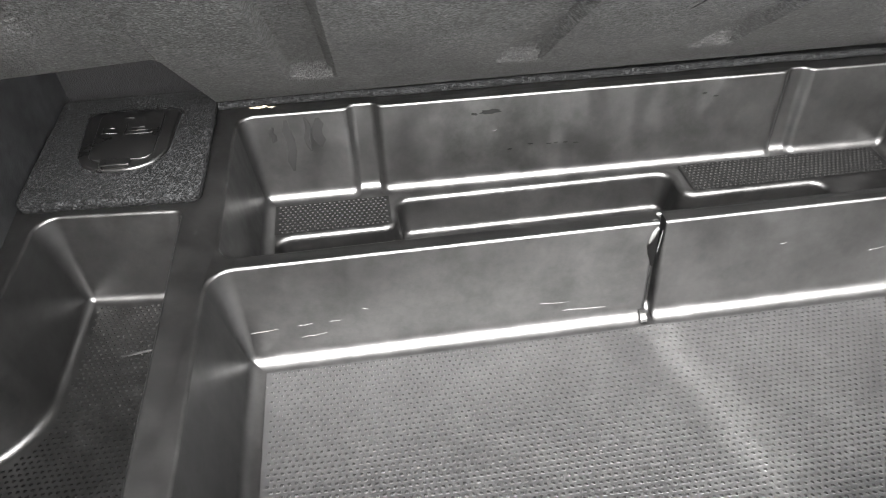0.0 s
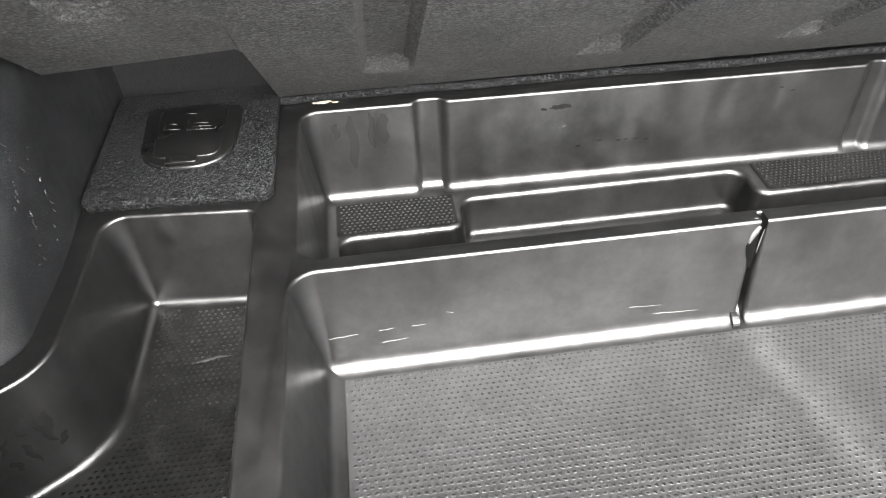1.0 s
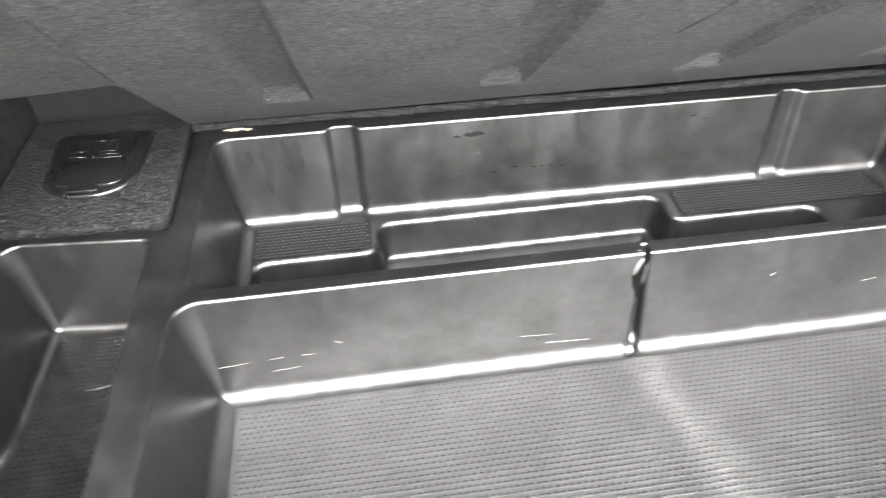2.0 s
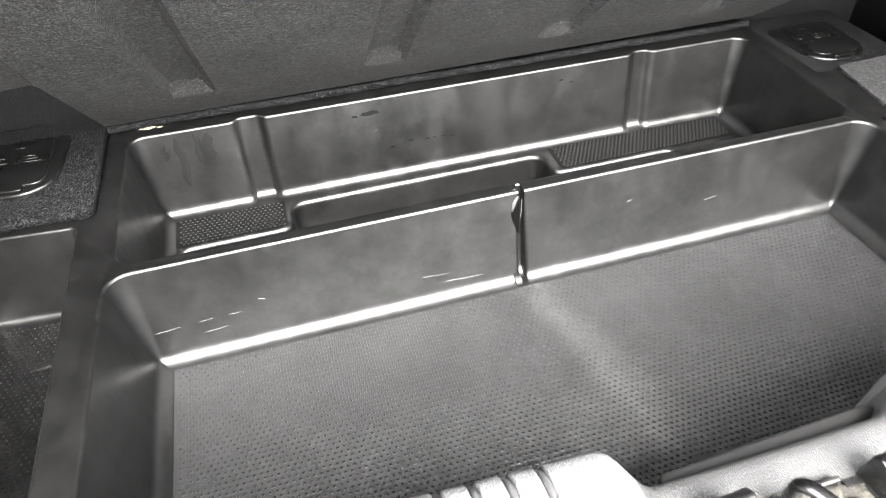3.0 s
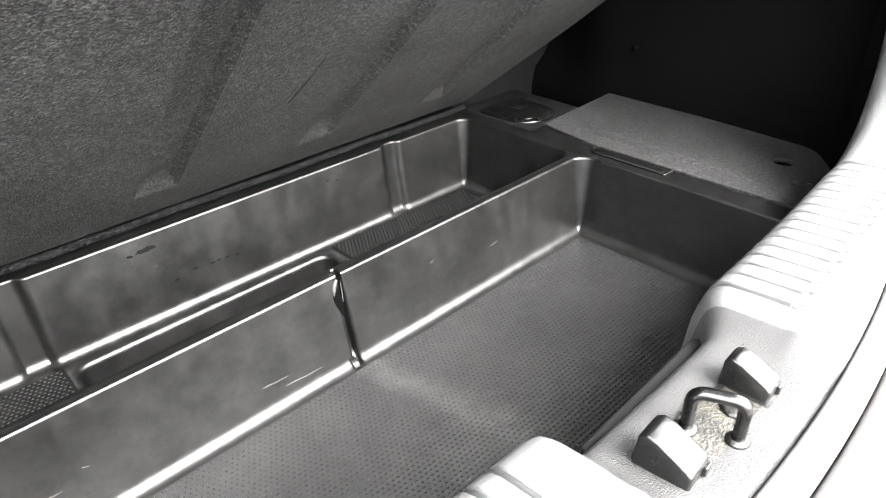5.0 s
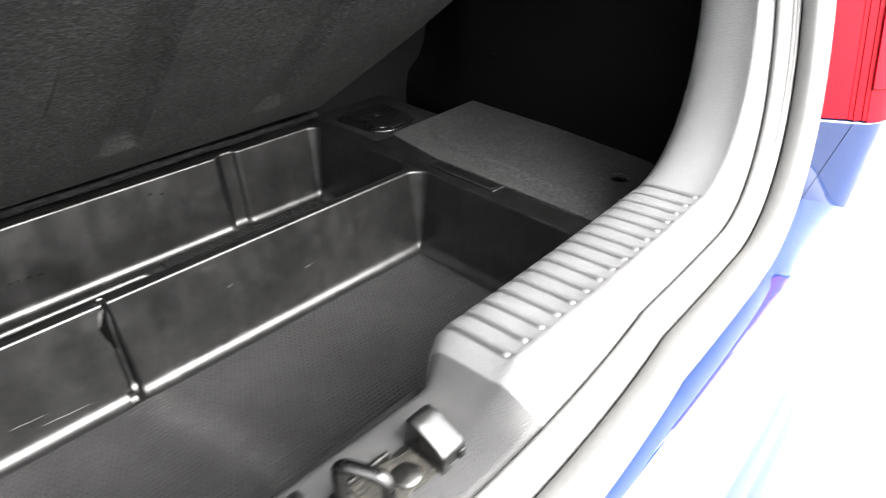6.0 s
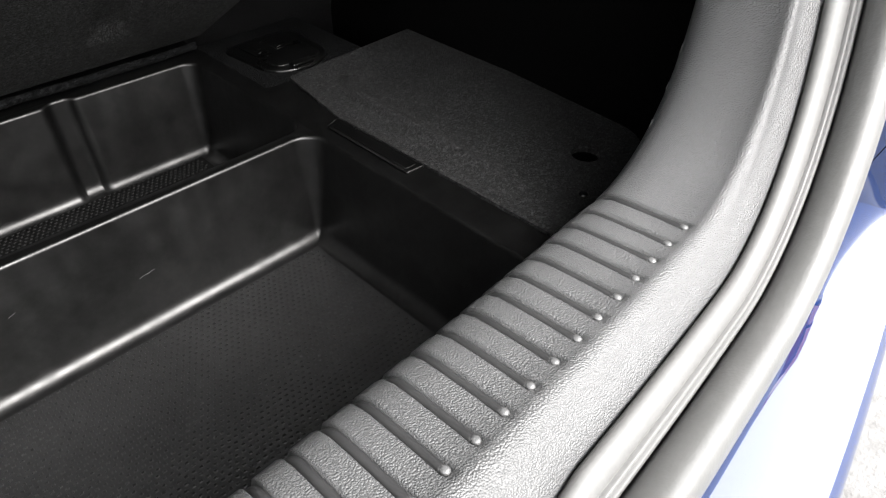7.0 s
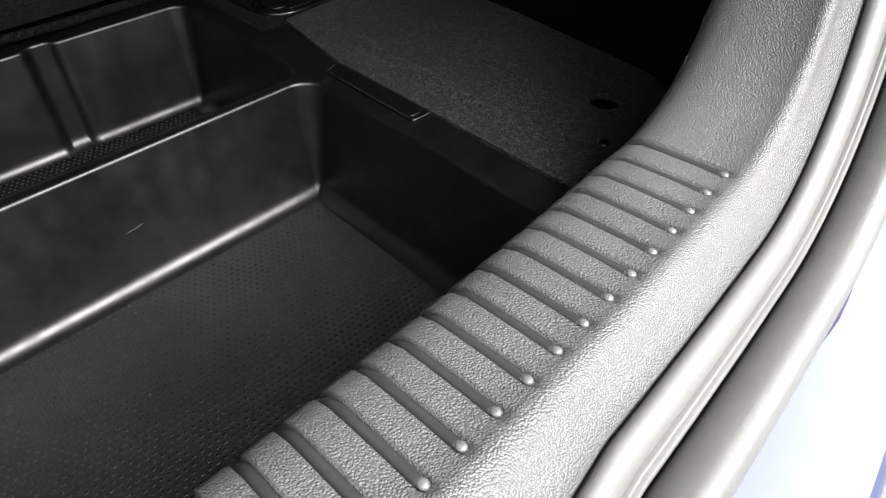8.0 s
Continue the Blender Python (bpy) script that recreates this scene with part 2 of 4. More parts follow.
def tube(bm, path, radius, seg=12, caps=True):
    """A round bar along a path of points."""
    P = [Vector(p) for p in path]
    rings = []
    side = None
    for i, p in enumerate(P):
        t = (P[min(i + 1, len(P) - 1)] - P[max(i - 1, 0)]).normalized()
        if side is None:
            side = t.orthogonal().normalized()
        side = (side - t * side.dot(t)).normalized()
        up = t.cross(side)
        r = radius[i] if isinstance(radius, (list, tuple)) else radius
        rings.append([bm.verts.new(p + (side * math.cos(a) + up * math.sin(a)) * r)
                      for a in (2 * math.pi * k / seg for k in range(seg))])
    for a, c in zip(rings[:-1], rings[1:]):
        bridge(bm, a, c)
    if caps:
        bm.faces.new(rings[0][::-1])
        bm.faces.new(rings[-1])
    return rings


def loft(sections, closed=False):
    """A sheet through equal lists of points."""
    bm = bmesh.new()
    rows = [[bm.verts.new(p) for p in s] for s in sections]
    for a, c in zip(rows[:-1], rows[1:]):
        for i in range(len(a) - (0 if closed else 1)):
            j = (i + 1) % len(a)
            bm.faces.new((a[i], a[j], c[j], c[i]))
    return bm


def inside(poly, x, y):
    hit = False
    for i in range(len(poly)):
        (x0, y0), (x1, y1) = poly[i - 1][:2], poly[i][:2]
        if (y0 > y) != (y1 > y) and x < (x1 - x0) * (y - y0) / (y1 - y0) + x0:
            hit = not hit
    return hit


def hump(x, y):
    """A faint welt in the main floor running forward from the slot."""
    d = (x - 0.394 + 0.24 * y) / 0.012
    return 0.0016 * math.exp(-d * d)


def dimples(name, poly, z, parent, pitch=0.0060, row=0.0052, hole=0.0014, depth=0.0015, lip=0.00011, mat=None, welt=False, square=False):
    """A sheet of staggered pits inside an outline, each pit with its own walls and bottom."""
    xs, ys = [p[0] for p in poly], [p[1] for p in poly]
    verts, faces = [], []
    rows = int((max(ys) - min(ys)) / row)
    for r in range(rows):
        y = min(ys) + (r + 0.5) * row
        shift = pitch / 2 if r % 2 else 0.0
        for k in range(-1, int((max(xs) - min(xs)) / pitch) + 2):
            x = min(xs) + (k + 0.5) * pitch + shift
            if square and not (min(xs) + pitch / 2 < x < max(xs) - pitch / 2):
                x0, x1 = max(min(xs), x - pitch / 2), min(max(xs), x + pitch / 2)
                if x1 - x0 > 1e-5:
                    b = len(verts)
                    verts += [(px, py, z + (hump(px, py) if welt else 0.0)) for px, py in ((x0, y - row / 2), (x1, y - row / 2), (x1, y + row / 2), (x0, y + row / 2))]
                    faces.append((b, b + 1, b + 2, b + 3))
                continue
            if not square and not all(inside(poly, x + sx * pitch / 2, y + sy * row / 2) for sx in (-1, 1) for sy in (-1, 1)):
                continue
            b = len(verts)
            for s, t, dz in ((pitch / 2, row / 2, 0.0), (hole * 1.55, hole * 1.3, 0.0), (hole * 1.3, hole * 1.05, lip), (hole * 0.8, hole * 0.6, -depth)):
                verts += [(px, py, z + dz + (hump(px, py) if welt else 0.0))
                          for px, py in ((x - s, y - t), (x + s, y - t), (x + s, y + t), (x - s, y + t))]
            for o in (0, 4, 8):
                for i in range(4):
                    j = (i + 1) % 4
                    faces.append((b + o + i, b + o + j, b + o + 4 + j, b + o + 4 + i))
            faces.append((b + 12, b + 13, b + 14, b + 15))
    me = bpy.data.meshes.new(name)
    me.from_pydata(verts, [], faces)
    me.materials.append(mat or PLASTIC)
    ob = new(name, me)
    ob.parent = parent
    return tagged(ob, "black plastic floor with rows of small pits", kind="stuff")


# ---------------------------------------------------------------- plan
RIM = 0.112            # upper face of the tray
LEFT_EDGE = [(-0.215, 0.325), (-0.214, 0.19), (-0.207, 0.06), (-0.212, -0.03), (-0.235, -0.052), (-0.262, -0.064),
             (-0.288, -0.092), (-0.330, -0.125), (-0.45, -0.19)]

# ---------------------------------------------------------------- storage tray
tray = thing("storage_tray", "black moulded plastic under-floor tray with three open compartments", "storage tray")
bm = bmesh.new()
MAIN = [(-0.018, -0.345), (0.821, -0.345), (0.821, 0.019), (0.3980, 0.019), (0.3980, 0.031), (0.3920, 0.031),
        (0.3920, 0.019), (-0.018, 0.019)]
MAIN_W = [1, 1, 1, 0, 1, 0, 1, 1]
MAIN_R = [0.022, 0.022, 0.022, 0.0012, 0.001, 0.001, 0.0012, 0.022]
rim_main, floor_main = pocket(bm, MAIN, RIM, 0.0, 0.0145, 0.016, MAIN_W, MAIN_R)

def back_y(x, out=0.0):
    """The far wall of the rear compartment, running slightly askew."""
    return 0.2758 - 0.013 * x + out


BACK = [(-0.014, 0.042), (0.828, 0.042), (0.828, back_y(0.828))]
for x, out in ((0.687, 0.0), (0.680, 0.008), (0.661, 0.008), (0.654, 0.0), (0.149, 0.0), (0.142, 0.008), (0.117, 0.008), (0.110, 0.0), (-0.014, 0.0)):
    BACK.append((x, back_y(x, out)))
BACK_W = [1, 1, 1, 0.6585, 1, 0.6585, 1, 0.6585, 1, 0.6585, 1, 1]
BACK_R = [0.02, 0.02, 0.02] + [0.016] * 8 + [0.02]
rim_back, floor_back = pocket(bm, BACK, RIM - 0.006, -0.010, 0.011, 0.014, BACK_W, BACK_R, fill=False)
TROUGH = [(0.012, 0.066), (0.700, 0.066), (0.700, 0.190), (0.515, 0.190), (0.515, 0.239), (0.158, 0.239), (0.158, 0.190), (0.012, 0.190)]
rim_trough, _ = pocket(bm, TROUGH, -0.010, -0.064, 0.004, 0.010, None, 0.018, lip=0.008)

BIN = [(-0.052, -0.345), (-0.052, 0.108), (-0.186, 0.119), (-0.190, -0.046), (-0.264, -0.096), (-0.277, -0.345)]
BIN_R = [0.01, 0.008, 0.02, 0.055, 0.035, 0.01]
rim_bin, floor_bin = pocket(bm, BIN, RIM, 0.008, 0.012, 0.009, None, BIN_R, seg=10)

OUTER = [(0.885, -0.36), (0.885, 0.126), (0.843, 0.130), (0.842, 0.318)] + LEFT_EDGE + [(-0.45, -0.36)]
outer = loop_at(bm, OUTER, RIM)
skirt = loop_at(bm, OUTER, RIM - 0.02)
bridge(bm, outer, skirt)


def ring_edges(loop):
    out = []
    for i in range(len(loop)):
        e = bm.edges.get((loop[i - 1], loop[i])) or bm.edges.new((loop[i - 1], loop[i]))
        out.append(e)
    return out


bmesh.ops.triangle_fill(bm, use_beauty=True, edges=ring_edges(outer) + ring_edges(rim_main) + ring_edges(rim_back) + ring_edges(rim_bin))
bmesh.ops.triangle_fill(bm, use_beauty=True, edges=ring_edges(floor_back) + ring_edges(rim_trough))
shell = flat_sharp(part("moulding", bm, PLASTIC, tray, weighted=True), 50)

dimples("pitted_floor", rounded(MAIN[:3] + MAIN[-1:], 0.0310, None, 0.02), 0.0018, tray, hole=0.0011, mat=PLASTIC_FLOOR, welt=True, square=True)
dimples("pitted_floor", [(p.x, p.y) for p in rounded(BIN, 0.022, None, BIN_R, 10)], 0.0096, tray, hole=0.0011, depth=0.0014)
# rear shelves: duller and darker than the other pitted floors
dimples("pitted_floor", [(0.010, 0.196), (0.150, 0.196), (0.150, 0.250), (0.010, 0.250)], -0.0086, tray, depth=0.0012, hole=0.0012, mat=DULL_BLACK, square=True)
dimples("pitted_floor", [(0.530, 0.196), (0.800, 0.196), (0.800, 0.250), (0.530, 0.250)], -0.0086, tray, depth=0.0012, hole=0.0012, mat=DULL_BLACK, square=True)


def ribbon(name, pts, width, normal, mat, parent, label=""):
    """A thin raised mark along a line of points on a surface."""
    n = Vector(normal).normalized()
    P = [Vector(p) for p in pts]
    bm = bmesh.new()
    rows = []
    for i, p in enumerate(P):
        t = (P[min(i + 1, len(P) - 1)] - P[max(i - 1, 0)]).normalized()
        side = t.cross(n).normalized() * width * (0.5 if 0 < i < len(P) - 1 else 0.15)
        rows.append([bm.verts.new(p - side), bm.verts.new(p + n * 0.0004), bm.verts.new(p + side)])
    for r, q in zip(rows[:-1], rows[1:]):
        bm.faces.new((r[0], r[1], q[1], q[0]))
        bm.faces.new((r[1], r[2], q[2], q[1]))
    return part(name, bm, mat, parent, label)


def wall_y(z):
    """The main compartment's front wall at a height."""
    d = 0.00725 * (0.108 - z) / 0.052 if z > 0.056 else 0.00725 + 0.00725 * (0.056 - z) / 0.040
    return 0.019 - d - 0.0003


for x0, x1, z0, z1, w in ((0.281, 0.311, 0.0315, 0.0300, 0.0016), (0.305, 0.349, 0.0205, 0.0185, 0.0009), (0.004, 0.030, 0.037, 0.039, 0.0010), (0.048, 0.062, 0.040, 0.041, 0.0007),
                          (0.078, 0.090, 0.041, 0.041, 0.0008), (0.050, 0.074, 0.026, 0.028, 0.0008), (0.110, 0.116, 0.052, 0.050, 0.0008), (0.62, 0.635, 0.05, 0.052, 0.0007), (0.52, 0.526, 0.07, 0.072, 0.0009)):
    ribbon("scratch", [(x0 + (x1 - x0) * k / 4, wall_y(z0 + (z1 - z0) * k / 4), z0 + (z1 - z0) * k / 4 + 0.0004 * math.sin(k * 2.1)) for k in range(5)],
           w * 0.7, (0, -1, 0), FLAKE_GLINT, tray, "pale scratch in the plastic")
ribbon("scratch", [(0.2845, 0.2666, 0.061), (0.287, 0.2666, 0.0612), (0.2895, 0.2666, 0.0625)], 0.0018, (0, -1, 0), FLAKE_GLINT, tray, "pale scratch in the plastic")
ribbon("scratch", [(-0.124, 0.022, 0.0105), (-0.112, 0.0235, 0.0105), (-0.100, 0.026, 0.0105), (-0.088, 0.0255, 0.0105)], 0.003, (0, 0, 1), FLAKE_GLINT, tray, "pale scratch in the plastic")

# torn corner of the slot and the small foot beside it
def wall_point(x, z, out=0.0):
    return Vector((x, wall_y(z) - out, z))


TEAR = [(0.3922, 0.1085), (0.3893, 0.1020), (0.3838, 0.0915), (0.3828, 0.0860), (0.3846, 0.0770), (0.3876, 0.0690), (0.3888, 0.0640), (0.3922, 0.0600)]
bm = bmesh.new()
a_loop = [bm.verts.new(wall_point(x, z, 0.0010 * math.sin(k * 1.3) ** 2)) for k, (x, z) in enumerate(TEAR)]
b_loop = [bm.verts.new(wall_point(x, z, -0.003)) for x, z in TEAR]
bridge(bm, a_loop, b_loop)
bm.faces.new(a_loop)
bm.faces.new(b_loop[::-1])
# solid plug whose black colour stands for the dark inside the tear
torn = part("torn_hole", bm, HOLLOW_SHADE, tray, "torn hole beside the slot, its dark inside a painted black plug", smooth=False)
rows = []
for k in range(7):       # whitened lip curling out along the tear
    f = k / 6
    x, z = 0.3908 - 0.0072 * f, 0.1075 - 0.0170 * f
    w = 0.0024 * math.sin(math.pi * min(1.0, f * 0.85 + 0.12))
    rows.append([wall_point(x - w, z + 0.3 * w, 0.0002), wall_point(x - 0.3 * w, z, 0.0016), wall_point(x + 0.4 * w, z - 0.2 * w, 0.0024), wall_point(x + 0.3 * w, z - 0.2 * w, 0.0008)])
part("curled_lip", loft(rows), FLAKE_GLINT, torn, "whitened curled lip")
ribbon("torn_edge", [wall_point(0.3950 - 0.0004 * k, 0.1040 - 0.0050 * k, 0.0012 + 0.0004 * (k % 2)) for k in range(6)], 0.0011, (0, -1, 0), FLAKE_GLINT, torn, "whitened torn edge")
ribbon("torn_edge", [(0.3850 + 0.0018 * k, 0.0236 - 0.0004 * (k % 2), RIM + 0.0003) for k in range(4)], 0.0022, (0, 0, 1), FLAKE_GLINT, torn, "whitened torn edge")
bm = bmesh.new()
rows = []
for k in range(7):
    a = k / 6 * math.pi / 2
    y, z = 0.0060 - 0.014 * math.sin(a), 0.0175 - 0.0165 * (1 - math.cos(a))
    z *= 0.6
    rows.append([(0.3838, y, z - 0.002), (0.3838, y - 0.0008, z), (0.3903, y - 0.0008, z), (0.3903, y, z - 0.002)])
rows = [[(x, y, max(z, 0.0006)) for x, y, z in r] for r in rows]
bm = loft(rows)
part("slot_foot", bm, PLASTIC, tray, "small smooth foot below the slot", smooth=False)

# shallow handle plate on the tray's rim
HIGHLIGHT_LINES = []
bm = solid(rounded([(0.837, -0.104), (0.858, -0.106), (0.858, 0.021), (0.837, 0.014)], 0, None, 0.003, 4), RIM, RIM + 0.0024, 0.0011)
handle = part("handle_plate", bm, GLOSS, tray, "smooth black handle plate")
bm = solid(rounded([(0.840, -0.099), (0.8525, -0.100), (0.8525, 0.012), (0.840, 0.009)], 0, None, 0.002, 3), RIM + 0.0022, RIM + 0.0031, 0.0006)
part("raised_field", bm, GLOSS, handle)
for line, w in (([(0.8385, -0.1032), (0.848, -0.1045), (0.8555, -0.1050)], 0.0016), ([(0.8376, -0.098), (0.8374, -0.05), (0.8373, 0.010)], 0.0008), ([(0.8385, 0.0140), (0.846, 0.0166), (0.853, 0.0188)], 0.0010)):
    HIGHLIGHT_LINES.append((line, w))




def blot(name, centre, rx, rz, mat, parent, axis="y", seed=1, label=""):
    """An uneven flat spot on a wall (axis y) or on level ground (axis z)."""
    rnd = random.Random(seed)
    bm = bmesh.new()
    c = Vector(centre)
    ring_pts = []
    for k in range(18):
        a = 2 * math.pi * k / 18
        f = 0.7 + 0.5 * rnd.random()
        d = Vector((rx * f * math.cos(a), 0, rz * f * math.sin(a))) if axis == "y" else Vector((rx * f * math.cos(a), rz * f * math.sin(a), 0))
        ring_pts.append(bm.verts.new(c + d))
    mid = bm.verts.new(c + (Vector((0, -0.0002, 0)) if axis == "y" else Vector((0, 0, 0.0004))))
    for k in range(18):
        bm.faces.new((ring_pts[k], ring_pts[(k + 1) % 18], mid))
    return part(name, bm, mat, parent, label)


# highlights on the handle plate's edges, painted as pale ribbons
for line, w in HIGHLIGHT_LINES:
    ribbon("edge_highlight", [(x, y, RIM + 0.0024) for x, y in line], w, (0, 0, 1), FLAKE_GLINT, handle, "painted highlight along the plate's edge")
for sx, z0, z1, w in ((0.040, 0.098, 0.030, 0.010), (0.062, 0.100, 0.055, 0.006), (0.075, 0.098, 0.060, 0.012), (0.022, 0.090, 0.070, 0.006)):
    ribbon("stain", [(sx + 0.002 * math.sin(k * 1.7 + sx * 90), back_y(sx) - 0.0008 - 0.011 * (0.106 - (z0 + (z1 - z0) * k / 5)) / 0.116, z0 + (z1 - z0) * k / 5) for k in range(6)],
           w, (0, -1, 0), DULL_BLACK, tray, "dull dried smear on the plastic")
blot("stain", (0.282, back_y(0.282) - 0.0028, 0.087), 0.013, 0.0035, DULL_BLACK, tray, seed=3, label="dark smear on the plastic")
blot("stain", (0.262, back_y(0.262) - 0.0028, 0.085), 0.004, 0.002, DULL_BLACK, tray, seed=4, label="dark smear on the plastic")
for k, (sx, sz) in enumerate(((0.307, 0.021), (0.333, 0.026), (0.357, 0.024), (0.366, 0.0245), (0.378, 0.024), (0.392, 0.022), (0.55, 0.075), (0.565, 0.07))):
    blot("stain", (sx, back_y(sx) - 0.0008 - 0.011 * (0.094 - sz) / 0.116, sz + 0.012), 0.0035, 0.0012, DULL_BLACK, tray, seed=10 + k, label="dark smear on the plastic")
for k, (s0, s1, z0, z1, w) in enumerate(((0.020, 0.026, 0.078, 0.052, 0.0040), (0.030, 0.024, 0.070, 0.046, 0.0026), (0.034, 0.040, 0.082, 0.066, 0.0050), (0.044, 0.040, 0.060, 0.034, 0.0030),
                                   (0.050, 0.058, 0.072, 0.058, 0.0022), (0.016, 0.022, 0.050, 0.040, 0.0030), (0.056, 0.052, 0.050, 0.036, 0.0036))):
    line = []
    for e in range(6):
        s_here, z_here = s0 + (s1 - s0) * e / 5 + 0.0014 * math.sin(e * 1.9 + k), z0 + (z1 - z0) * e / 5
        off = 0.0003 + 0.012 * (0.112 - z_here) / 0.104
        line.append((-0.190 - 0.829 * s_here + 0.56 * off, -0.046 - 0.560 * s_here - 0.829 * off, z_here))
    ribbon("stain", line, w * 1.7, (0.56, -0.829, 0.0), DULL_BLACK, tray, "dark smear on the plastic")
blot("glue_spot", (0.012, 0.2820, RIM + 0.0012), 0.010, 0.0035, BEIGE, tray, "z", 5, "dry beige glue spot")
blot("glue_spot", (0.026, 0.2805, RIM + 0.0012), 0.004, 0.002, BEIGE, tray, "z", 6, "dry beige glue spot")
rnd = random.Random(7)
for k in range(46):        # pale crumbs and lint lying on the tray floors
    side = k % 6
    if side == 0:
        x, y, z = rnd.uniform(-0.16, -0.07), rnd.uniform(-0.2, 0.08), 0.0102
    elif side == 1:
        x, y, z = rnd.gauss(0.03, 0.015), rnd.gauss(-0.036, 0.008), 0.0022
    elif side == 2:
        x, y, z = rnd.gauss(0.32, 0.04), rnd.gauss(-0.022, 0.004), 0.0022
    else:
        x, y, z = rnd.uniform(0.02, 0.78), rnd.uniform(-0.28, -0.03), 0.0022
    r = rnd.uniform(0.0005, 0.0011)
    bm = bmesh.new()
    bmesh.ops.create_icosphere(bm, subdivisions=1, radius=r, matrix=Matrix.Translation((max(x, 0.014) if side else x, y, z)) @ Matrix.Diagonal((rnd.uniform(0.8, 2.2), 1, 0.5, 1)))
    tagged(finish("crumb", bm, FLAKE_GLINT), "pale crumb lying on the black tray floor", "crumb", "crumbs in the tray")

# ---------------------------------------------------------------- carpet covers with plastic caps
def carpet_cover(label, group="covers beside the tray"):
    """Felt pad with a black plastic cap set into it; its origin is the middle of the pad's foot."""
    ob = thing("carpet_cover", label, "carpet cover", group)
    bm = solid(rounded([(-0.087, -0.090), (0.087, -0.098), (0.087, 0.100), (-0.087, 0.100)], 0, None, 0.010, 5), 0.0, 0.010, 0.003)
    part("felt_pad", bm, CARPET_PAD, ob)
    bm = solid(rounded([(-0.042, -0.048), (0.046, -0.052), (0.052, 0.060), (-0.050, 0.062)], 0, None, [0.040, 0.040, 0.012, 0.012], 10), 0.008, 0.0135, 0.003)
    cap = part("plastic_cap", bm, GLOSS, ob, "glossy black plastic cap")
    bm = solid(rounded([(-0.030, -0.034), (0.034, -0.037), (0.036, 0.056), (-0.034, 0.058)], 0, None, 0.012, 6), 0.0135, 0.0155, 0.0012)
    part("flap", bm, GLOSS, cap)
    bm = solid(rounded([(-0.016, -0.046), (0.014, -0.047), (0.014, -0.036), (-0.016, -0.035)], 0, None, 0.002, 3), 0.0135, 0.0170, 0.001)
    part("tab", bm, GLOSS, cap)
    for x0, x1, y, h in ((-0.002, 0.026, 0.010, 0.0005), (0.002, 0.022, 0.016, 0.0004), (0.004, 0.018, 0.022, 0.0004), (-0.026, -0.010, 0.014, 0.0005), (-0.022, -0.014, 0.024, 0.0004), (-0.006, 0.004, 0.042, 0.0004)):
        bm = bmesh.new()
        tube(bm, [(x0, y, 0.0156), (x0 + 0.3 * (x1 - x0), y + 0.0004, 0.0158), (x1, y - 0.0006, 0.0156)], h, 6)
        part("raised_mark", bm, GLOSS, cap)
    for x, y0, y1 in ((-0.002, 0.010, 0.030), (0.026, 0.010, 0.016), (-0.026, 0.014, 0.026)):
        bm = bmesh.new()
        tube(bm, [(x, y0, 0.0156), (x + 0.001, (y0 + y1) / 2, 0.0158), (x, y1, 0.0156)], 0.00045, 6)
        part("raised_mark", bm, GLOSS, cap)
    return ob


cover = carpet_cover("charcoal felt cover with a black plastic cap beside the tray")
cover.matrix_world = pose(-0.1215, 0.2175, RIM, 0, 0, 0)
cover_r = copy_thing(cover, pose(0.921, 0.214, RIM - 0.022, 0, 0, 0))

# ---------------------------------------------------------------- felt board over the wheel arch
board = thing("side_board", "dark felt side board with a round hole, beside the tray", "side board")
OUT = rounded([(0.858, -0.300), (0.930, -0.300), (1.045, -0.215), (1.074, 0.140), (0.873, 0.130), (0.8555, 0.020)],
              0, None, [0.005, 0.05, 0.05, 0.010, 0.006, 0.03], 6)
bm = bmesh.new()
hole_c, hole_r = Vector((0.976, -0.200)), 0.0135
top_out, low_out = loop_at(bm, OUT, RIM + 0.004), loop_at(bm, OUT, RIM + 0.0005)
ring = [(hole_c.x + hole_r * math.cos(a), hole_c.y + hole_r * math.sin(a)) for a in (2 * math.pi * k / 28 for k in range(28))]
top_in, low_in = loop_at(bm, ring, RIM + 0.004), loop_at(bm, ring, RIM - 0.002)
bridge(bm, top_out, low_out)
bridge(bm, top_in, low_in)
bmesh.ops.triangle_fill(bm, use_beauty=True, edges=ring_edges(top_out) + ring_edges(top_in))
flat_sharp(part("felt_panel", bm, CARPET_BOARD, board), 40)
bm = bmesh.new()
deep = [loop_at(bm, [hole_c + (Vector(p) - hole_c) * f for p in ring], z) for f, z in ((1.02, RIM + 0.0035), (1.02, RIM - 0.05))]
bridge(bm, deep[0], deep[1])
bm.faces.new(deep[1])
# well coloured near black to deepen the shade inside the hole
part("hole_well", bm, HOLLOW_SHADE, board, "well of the board's hole with shade painted into its colour")
spine = [Vector(p) for p in ((0.945, 0.078), (0.930, 0.084), (0.915, 0.080), (0.905, 0.066), (0.899, 0.040), (0.896, 0.0), (0.894, -0.08), (0.892, -0.16), (0.891, -0.215))]
rows = []
for i, p in enumerate(spine):
    t = (spine[min(i + 1, len(spine) - 1)] - spine[max(i - 1, 0)]).normalized()
    side = Vector((-t.y, t.x))
    h = 0.0075 * min(1.0, i / 4, (len(spine) - 1 - i) / 2)
    rows.append([(p.x + side.x * w, p.y + side.y * w, RIM + 0.0039 + h * math.cos(w / 0.012 * math.pi / 2) ** 2) for w in [-0.012 + 0.003 * k for k in range(9)]])
part("pressed_ridge", loft(rows), CARPET_BOARD, board)
